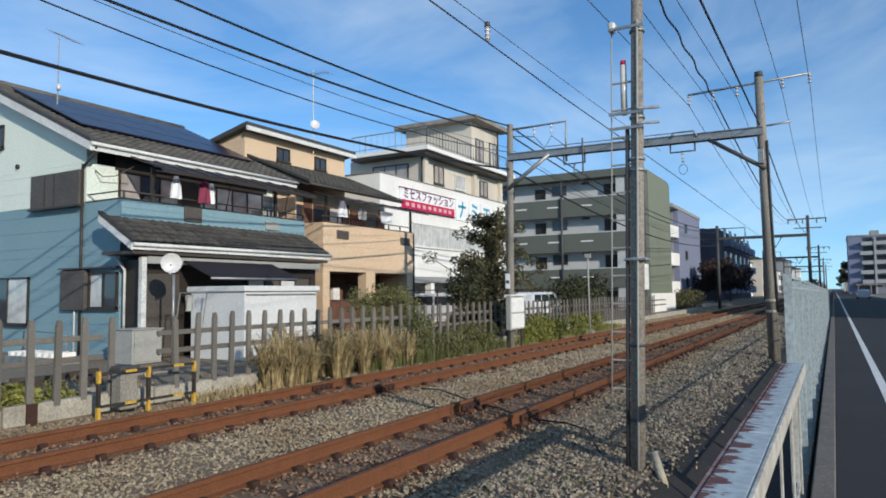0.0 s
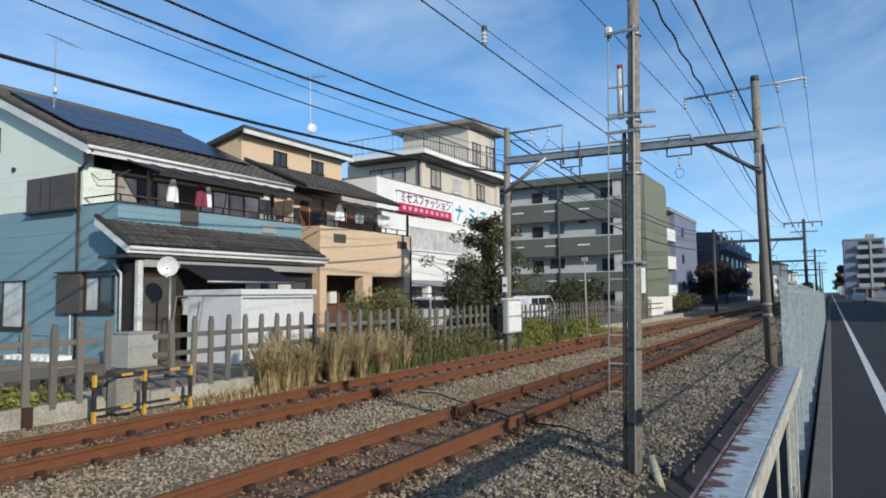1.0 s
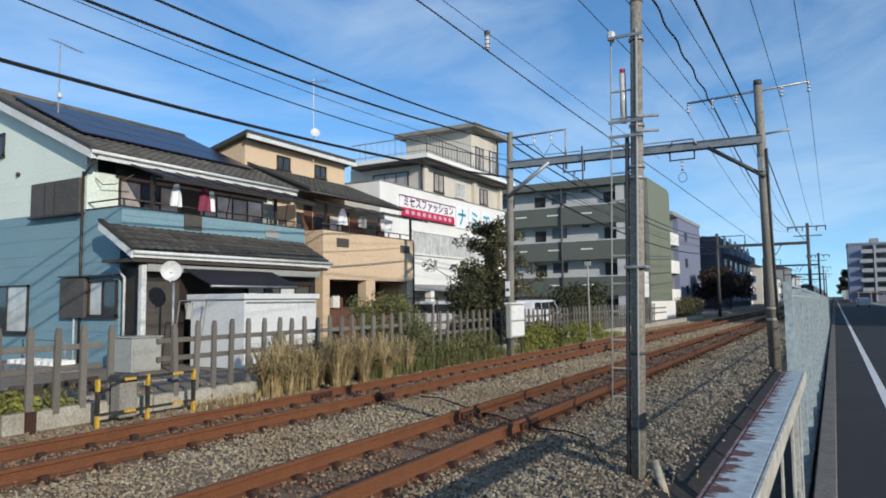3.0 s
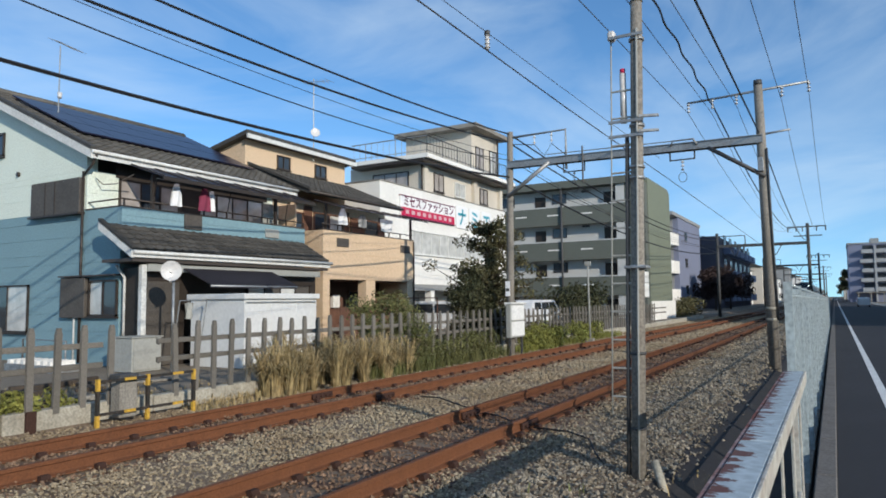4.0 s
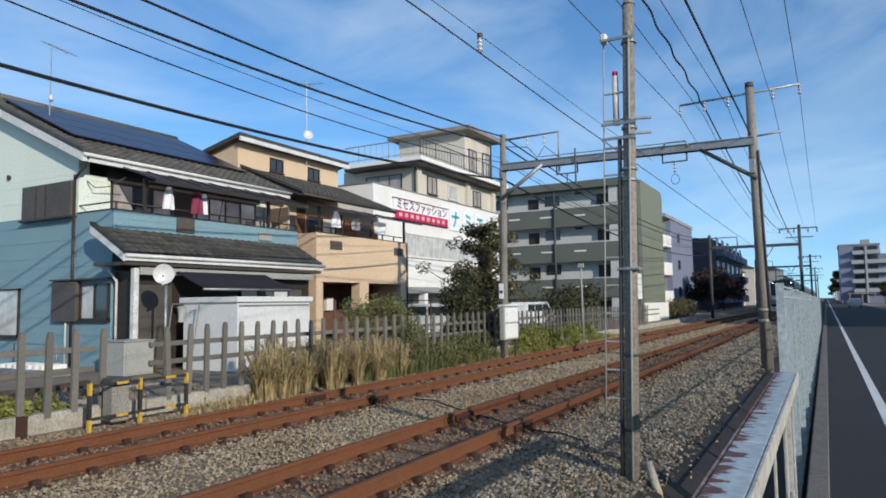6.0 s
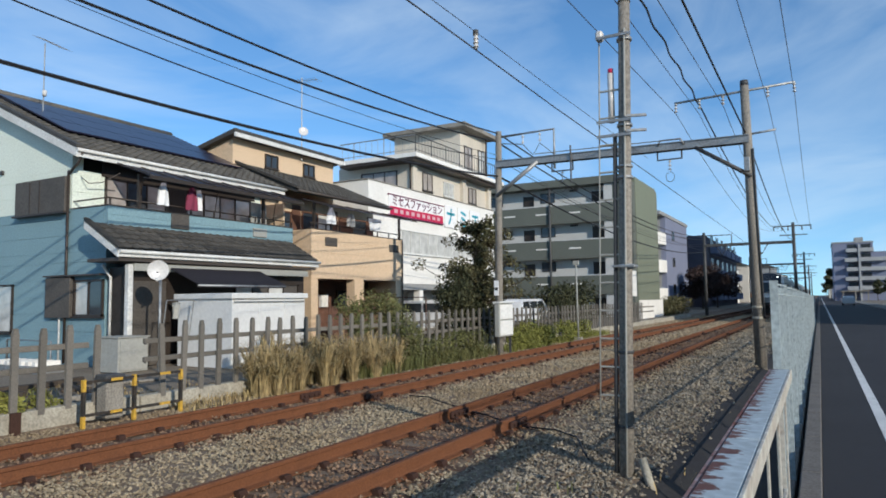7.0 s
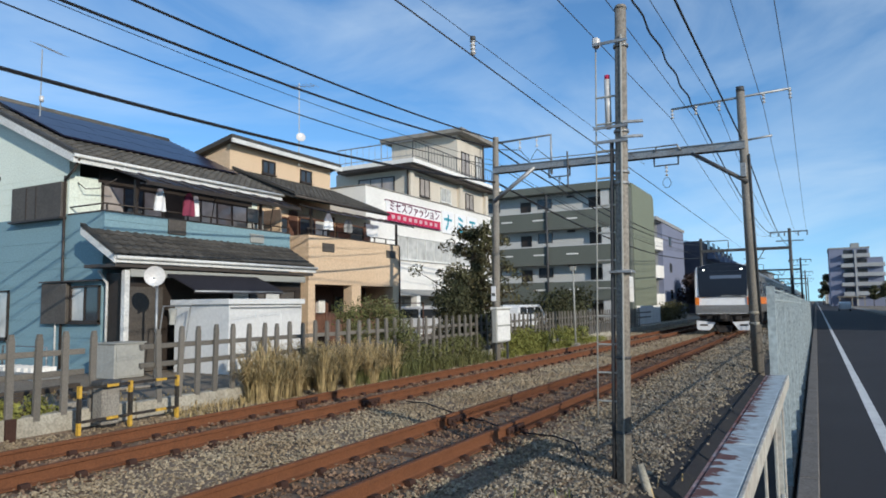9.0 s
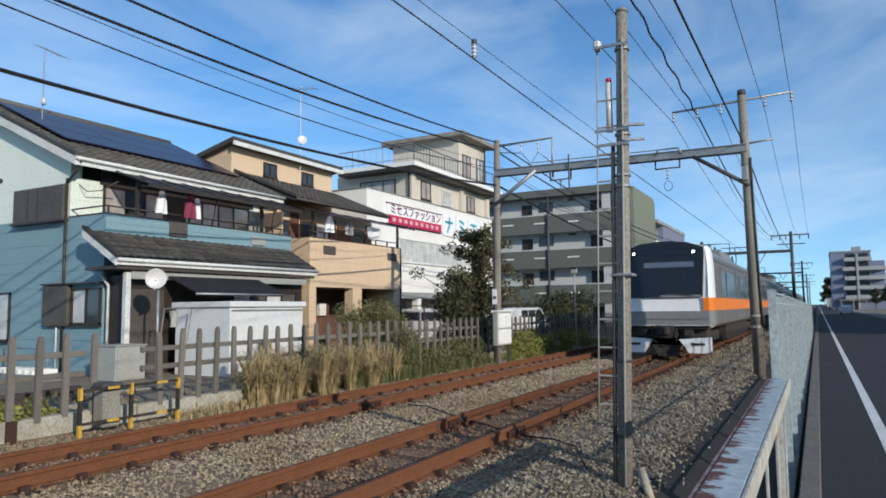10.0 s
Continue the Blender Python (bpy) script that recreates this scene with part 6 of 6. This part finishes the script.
def build_planting():
    build_tree("evergreen_tree", (-10.9, 22.2, 0.05), 5.0, 1.9, 10500, M_LEAFTREE, "dark evergreen tree with an airy uneven crown", 11, 0.06, 0.26, 0.30, 95)
    build_tree("evergreen_tree", (-11.4, 23.6, 0.05), 3.1, 1.0, 2400, M_LEAFDARK, "thin dark tree behind the catenary pole", 12, 0.06, 0.25, 0.2, 30)
    rng = np.random.default_rng(3)
    build_bush("dark_bush", [(-10.8 + rng.uniform(-0.4, 0.4), 21.2 + rng.uniform(-1.3, 1.3), rng.uniform(0.3, 2.2), 0.5) for _ in range(28)], 10000, M_LEAFDARK, "dense dark evergreen bush under the tree", 21, 0.06)
    spots = []
    for i in range(46):
        y = rng.uniform(13.2, 19.8)
        hgt = 1.25 * math.exp(-((y - 14.6) / 1.5) ** 2) + 0.55 + 0.25 * math.sin(y * 2.1)
        spots.append((-9.9 + rng.uniform(-0.9, 0.65), y, rng.uniform(0.0, hgt), rng.uniform(0.2, 0.42)))
    build_bush("wild_bush", spots, 15000, M_LEAF, "wild green weeds and shrubs growing through the fence", 22, 0.035)
    build_bush("wild_bush", [(-11.0 + rng.uniform(-0.5, 0.5), rng.uniform(14.5, 17.8), rng.uniform(0.4, 1.7), rng.uniform(0.25, 0.45)) for _ in range(20)], 6000, M_LEAF, "olive green shrub behind the picket fence", 23, 0.04)
    build_bush("bright_bush", [(-9.5 + rng.uniform(-0.5, 0.5), rng.uniform(22.6, 27.3), rng.uniform(-0.1, 0.5), rng.uniform(0.25, 0.45)) for _ in range(26)], 7500, M_LEAFBRIGHT, "bright yellow-green weeds by the track", 24, 0.045)
    build_bush("bright_bush", [(-9.6 + rng.uniform(-0.4, 0.4), rng.uniform(28.0, 30.5), rng.uniform(-0.1, 0.6), rng.uniform(0.25, 0.4)) for _ in range(12)], 2500, M_LEAFBRIGHT, "bright yellow-green weeds by the track", 25, 0.05)
    build_bush("dark_bush", [(-14.0 + rng.uniform(-1.2, 1.2), rng.uniform(38, 46), rng.uniform(0.4, 2.2), rng.uniform(0.6, 1.0)) for _ in range(26)], 5000, M_LEAFDARK, "clipped dark hedge before the apartments", 26, 0.12)
    build_bush("dark_bush", [(-11.6 + rng.uniform(-0.8, 0.8), rng.uniform(60, 70), rng.uniform(0.2, 1.2), rng.uniform(0.5, 0.8)) for _ in range(22)], 4500, M_LEAFTREE, "brownish scrub at the bend of the line", 27, 0.10)
    build_tree("shade_tree", (-13.0, 92.0, 0.0), 5.0, 2.8, 6500, M_LEAFSHADED, "large brownish tree beside the line, leaves darkened for shade", 31, 0.20, 1.1)
    build_tree("shade_tree", (-12.5, 102.0, 0.0), 4.6, 2.8, 6000, M_LEAFSHADED, "large brownish tree beside the line, leaves darkened for shade", 32, 0.20, 1.1)
    for i, (x, y, hgt) in enumerate(((15.5, 205, 7.5), (3.4, 262, 12), (2.9, 290, 11), (2.6, 320, 10), (14.0, 222, 6))):
        build_tree("street_tree", (x, y, -0.2), hgt, 1.5, 2200, M_LEAFDARK, "street tree beside the road", 40 + i, 0.25, 0.8)
    build_grass("dry_grass", -10.1, -9.25, 9.9, 14.6, 4400, 1.2, M_STRAW, "tall dry straw-coloured grass along the fence", 51, 1.0, 0.30, 0.008)
    build_grass("dry_grass", -10.0, -9.2, 8.0, 10.4, 480, 0.22, M_STRAW, "short dry grass on the kerb", 52, 0.8)
    build_grass("green_grass", -10.2, -9.2, 13.0, 20.5, 3500, 0.5, M_LEAF, "green weeds along the track edge", 53, 0.6)
    build_grass("green_grass", -9.9, -9.2, 21.5, 34.0, 2600, 0.35, M_LEAFBRIGHT, "bright grass along the track edge", 54, 0.6)
    build_bush("kerb_weeds", [(-10.12 + rng.uniform(-0.25, 0.14), rng.uniform(2.5, 6.4), rng.uniform(0.10, 0.30), rng.uniform(0.12, 0.22)) for _ in range(40)], 6500, M_LEAFBRIGHT, "low leafy green weeds spilling over the kerb", 55, 0.035)
    build_grass("dry_grass", -3.2, -1.4, 3.2, 6.4, 60, 0.16, M_LEAF, "sparse weeds on the ballast slope", 56, 0.9)
    build_grass("dry_grass", -1.6, -0.5, 3.0, 9.0, 45, 0.22, M_STRAW, "sparse dry weeds in the ditch", 57, 0.9)


# ---- loose things by the line ----
def build_yard_things():
    # storage shed
    s = thing("storage_shed", (-13.2, 13.4, 0.05), "white sheet-metal storage shed with a flat roof", "shed")
    part("body", box(-14.3, 12.0, 0.05, -12.42, 14.65, 1.72), M_SHED, s)
    part("roof", box(-14.4, 11.93, 1.72, -12.34, 14.71, 1.86, 0.015), M_SHED, s)
    for y in (12.9, 13.85):
        part("panel_seam", box(-12.42, y, 0.1, -12.405, y + 0.03, 1.6), M_SHED, s)
    part("door_rail", box(-12.42, 12.05, 1.62, -12.39, 14.6, 1.66), M_STEEL, s)
    # meter cabinet
    c = thing("utility_cabinet", (-14.5, 10.6, 0.0), "grey outdoor utility cabinet on the yard", "cabinet")
    part("body", box(-14.85, 10.18, 0.05, -14.10, 10.98, 0.84, 0.012), M_BOXGREY, c)
    part("door", box(-14.10, 10.22, 0.10, -14.075, 10.94, 0.79), M_BOXGREY, c)
    part("lid", box(-14.87, 10.15, 0.84, -14.06, 11.01, 0.87, 0.006), M_BOXGREY, c)
    for z in (0.22, 0.66):
        part("hinge", box(-14.075, 10.84, z, -14.055, 10.90, z + 0.06), M_STEELDARK, c)
    part("plinth", box(-14.80, 10.22, 0.0, -14.15, 10.94, 0.05), M_CONC, c)
    # satellite dish on its post
    d = thing("satellite_dish", (-13.55, 10.75, 0.05), "white round satellite dish on a post", "satellite dish")
    part("post", tube(B(), (-13.55, 10.85, 0.05), (-13.55, 10.85, 2.3), 0.03, n=8), M_STEEL, d)
    bm = B()
    dish_bowl(bm, (-13.45, 10.70, 2.40), (0.80, -0.60, 0.02), 0.235)
    bowl = part("dish_bowl", bm, M_INSUL, d)
    part("feed_arm", line(B(), [(-13.55, 10.80, 2.14), (-13.36, 10.60, 2.15)], 0.012), M_STEEL, d)
    part("receiver", tube(B(), (-13.35, 10.59, 2.15), (-13.38, 10.62, 2.20), 0.025, n=8), M_BOXWHITE, d)
    part("mark_bar", box(-13.47, 10.665, 2.345, -13.43, 10.70, 2.365), M_STEELDARK, d)
    # bicycle-like clutter by the door: stands and hung cloth
    r = thing("drying_rack", (-13.6, 11.4, 0.05), "folding drying rack beside the house door", "drying rack")
    for y in (11.0, 11.8):
        part("leg", tube(B(), (-13.8, y, 0.05), (-13.5, y, 1.7), 0.015, n=6), M_STEEL, r)
    part("bar", tube(B(), (-13.5, 11.0, 1.7), (-13.5, 11.8, 1.7), 0.012, n=6), M_STEEL, r)
    clothes(None, (("towel", -13.5, 11.25, 1.66, 0.25, 0.40, M_BOXGREY, "grey towel hung on the drying rack"),
                   ("shirt", -15.6, 12.52, 4.92, 0.36, 0.62, M_CLOTHW, "white shirt hung to dry on the balcony"),
                   ("shirt", -15.6, 13.50, 4.92, 0.36, 0.66, M_CLOTHR, "maroon shirt hung to dry on the balcony"),
                   ("towel", -15.7, 13.84, 4.90, 0.16, 0.60, M_CLOTHW, "white towel hung to dry on the balcony"),
                   ("shirt", -15.55, 19.8, 5.05, 0.45, 0.6, M_CLOTHW, "white shirt hung to dry on the balcony"),
                   ("shirt", -15.55, 21.0, 4.95, 0.4, 0.5, M_TRAINGREY, "grey shirt hung to dry on the balcony"),
                   ("towel", -15.55, 22.6, 4.92, 0.8, 0.5, M_CLOTHW, "white sheet hung to dry on the balcony")))
    # metal frames stacked on the yard
    f = thing("metal_frame", (-17.5, 9.6, 0.05), "pale metal frames lying on the yard", "frame")
    for i in range(7):
        part("slat", box(-17.6 + i * 0.28, 9.3, 0.22, -17.48 + i * 0.28, 9.9, 0.32), M_OFFWHITE, f)
    part("edge_bar", box(-17.7, 9.28, 0.05, -15.6, 9.90, 0.22), M_STEEL, f)
    part("pipe_frame", line(B(), [(-18.6, 10.2, 0.05), (-18.6, 10.2, 0.75), (-16.7, 10.2, 0.72), (-16.7, 10.2, 0.05)], 0.025), M_STEEL, f)


def build_yard_edging():
    """Old planks and stones that border the little plots behind the pickets."""
    rng = random.Random(8)
    for i in range(16):
        x, y = rng.uniform(-13.4, -10.5), rng.uniform(4.6, 9.6)
        w = rng.uniform(0.8, 2.0)
        bm = box(-0.06, -w / 2, 0, 0.06, w / 2, rng.uniform(0.04, 0.12), 0.01)
        bmesh.ops.transform(bm, matrix=pose(x, y, 0.04, 0, 0, rng.uniform(-25, 25) + (90 if rng.random() < 0.25 else 0)), verts=bm.verts[:])
        single("plank", bm, M_BARK if i % 3 else M_CONC, "weathered plank lying on the yard earth", "plank", "planks on the yard")
    build_grass("yard_weeds", -13.5, -10.3, 3.5, 9.8, 1400, 0.12, M_STRAW, "short dry weeds on the yard earth", 61, 0.9, 0.3)


def build_trackside():
    # white relay cabinet
    c = thing("relay_cabinet", (-9.2, 20.9, -0.2), "white trackside relay cabinet on short legs", "cabinet")
    part("body", box(-9.28, 20.30, 0.40, -9.12, 21.42, 1.50, 0.012), M_BOXGREY, c)
    part("door", box(-9.12, 20.36, 0.45, -9.09, 21.38, 0.92, 0.005), M_BOXWHITE, c)
    part("door", box(-9.12, 20.36, 0.97, -9.09, 21.38, 1.45, 0.005), M_BOXWHITE, c)
    part("roof", box(-9.32, 20.26, 1.50, -9.06, 21.46, 1.55, 0.01), M_BOXWHITE, c)
    for y in (20.36, 21.30):
        part("leg", box(-9.22, y, -0.22, -9.16, y + 0.06, 0.40), M_STEELDARK, c)
    # thin sign post
    p = thing("marker_post", (-8.95, 27.8, -0.2), "thin white trackside post with a small board", "post")
    part("post", tube(B(), (-8.9, 27.85, -0.2), (-8.9, 27.75, 3.1), 0.038, 0.034, n=10), M_BOXGREY, p)
    part("head", box(-9.03, 27.70, 3.02, -8.77, 27.78, 3.20, 0.01), M_BOXGREY, p)
    part("foot", box(-9.05, 27.7, -0.22, -8.75, 28.0, 0.0, 0.02), M_CONC, p)
    # white sheet fence and green gas box near the bend
    w = thing("sheet_fence", (-11.5, 54.5, 0.0), "short white sheet fence beside the line", "fence")
    for i in range(6):
        part("sheet", box(-11.55, 50.6 + i * 1.4, 0.0, -11.48, 51.95 + i * 1.4, 1.42), M_OFFWHITE, w)
    k = thing("wall_box", (-15.0, 60.0, 0.0), "white box standing on a post", "box")
    part("body", box(-11.9, 47.4, 1.7, -11.4, 49.4, 3.5, 0.03), M_BOXWHITE, k)
    part("post", box(-11.75, 48.2, 0.0, -11.6, 48.4, 1.7), M_STEELDARK, k)
    # yellow and black guard frames round the little track box
    for y0, y1, x, ends in ((6.22, 7.12, -9.4, 2), (7.08, 8.0, -9.4, 1)):
        g = thing("hazard_guard", (x, y0, -0.1), "yellow and black striped guard frame beside the rails", "guard", "guard frames")
        for y in (y1 - 0.06, y0)[:ends]:
            for i in range(4):
                part("post_band", box(x - 0.03, y, -0.16 + i * 0.175, x + 0.025, y + 0.048, 0.012 + i * 0.175), M_YELLOW if i in (0, 3) else M_BLACK, g)
        for z in (0.0, 0.48):
            for i in range(4):
                a = y0 + 0.06 + i * (y1 - y0 - 0.12) / 4
                part("rail_band", box(x - 0.02, a, z, x + 0.02, a + (y1 - y0 - 0.12) / 4, z + 0.04), M_YELLOW if i == 2 else M_BLACK, g)
    b = thing("track_box", (-9.62, 6.8, -0.2), "rusty grey steel terminal box on a stub", "box")
    part("body", box(-9.75, 6.68, -0.1, -9.5, 6.98, 0.46, 0.02), M_CONC, b)
    part("lid", box(-9.77, 6.66, 0.46, -9.48, 7.0, 0.56, 0.02), M_STEELDARK, b)
    st = thing("kerb_post", (-9.86, 5.55, -0.3), "rusty post stub set against the kerb", "post")
    part("stub", box(-9.89, 5.48, -0.3, -9.83, 5.62, 0.14, 0.005), M_DARKRUST, st)
    # cable over the ballast
    for pts in ([(-6.82, 11.04, -0.15), (-6.3, 10.85, -0.12), (-5.75, 10.42, -0.13), (-5.05, 9.95, -0.14)], [(-4.86, 9.75, -0.13), (-4.5, 9.5, -0.11), (-4.16, 9.24, -0.12), (-3.92, 9.1, -0.13)],
                [(-3.7, 8.95, -0.13), (-3.2, 8.95, -0.14), (-2.8, 8.6, -0.14), (-2.5, 7.9, -0.15), (-2.35, 7.6, -0.16)]):
        single("ground_cable", line(B(), pts, 0.013), M_WIRE, "black bond cable lying across the ballast", "cable", "ground cables")


def build_van(at, turn, label):
    v = thing("parked_van", (0, 0, 0), label, "van", "parked vehicles")
    prof = [(-2.2, 0.35), (-2.25, 1.0), (-2.0, 1.0), (-1.45, 1.47), (-1.2, 1.56), (1.9, 1.54), (2.15, 1.35), (2.2, 0.95), (2.2, 0.35)]
    bm = prism(B(), prof, "x", -0.85, 0.85)
    bmesh.ops.bevel(bm, geom=bm.edges[:], offset=0.05, segments=2, affect="EDGES")
    part("body", bm, M_VAN, v)
    for s in (1, -1):
        for y0, y1 in ((-1.35, -0.35), (-0.25, 0.85), (0.95, 1.9)):
            part("side_window", prism(B(), [(y0 + (0.25 if y0 < -1 else 0), 1.42), (y1, 1.42), (y1, 1.02), (y0 - (0.2 if y0 < -1 else 0), 1.02)], "x", s * 0.852 - 0.01, s * 0.852 + 0.01), M_GLASS, v)
        for y in (-1.4, 1.45):
            wh = part("wheel", tube(B(), (s * 0.70, y, 0.32), (s * 0.88, y, 0.32), 0.32, n=18), M_BLACK, v)
            part("rim", tube(B(), (s * 0.87, y, 0.32), (s * 0.89, y, 0.32), 0.19, n=14), M_STEEL, wh)
    part("windscreen", prism(B(), [(-2.0, 1.04), (-1.5, 1.46), (-1.48, 1.44), (-1.97, 1.02)], "x", -0.75, 0.75), M_GLASS, v)
    v.matrix_basis = pose(at[0], at[1], at[2], 0, 0, turn)


def build_all():
    build_ground()
    build_curb()
    build_road_fence()
    build_blue_house()
    build_orange_house()
    build_shop()
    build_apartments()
    build_near_pole()
    build_gantry()
    for y in (68.0, 116.0, 165.0, 215.0):
        build_far_gantry(y, -0.05)
    build_wires()
    build_wire_fittings()
    build_yard_things()
    build_yard_edging()
    build_trackside()
    build_van((-15.4, 37.6, 0.05), 180, "white van parked behind the picket fence")
    build_van((-16.2, 27.6, 0.05), 95, "white van parked under the shop")
    build_van((4.1, 132.0, -0.17), 180, "white van parked along the road")
    build_planting()
    build_track("railway_track", NEAR_TRACK, 0.0, (9.0, 9.4), "rusty railway track on timber sleepers in ballast")
    build_track("railway_track", FAR_TRACK - 0.15, 0.010, (10.4, 10.0), "rusty railway track on timber sleepers in ballast")
    build_picket_fence()
    build_ballast()


build_all()
train = build_train()


def motions():
    """The train rolls towards the camera at a steady pace."""
    walk(train, [(t, pose(NEAR_TRACK, 23.0 + 16.4 * (10.0 - t), 0.0)) for t in (0.0, 2.0, 4.0, 6.0, 8.0, 10.0)])


motions()
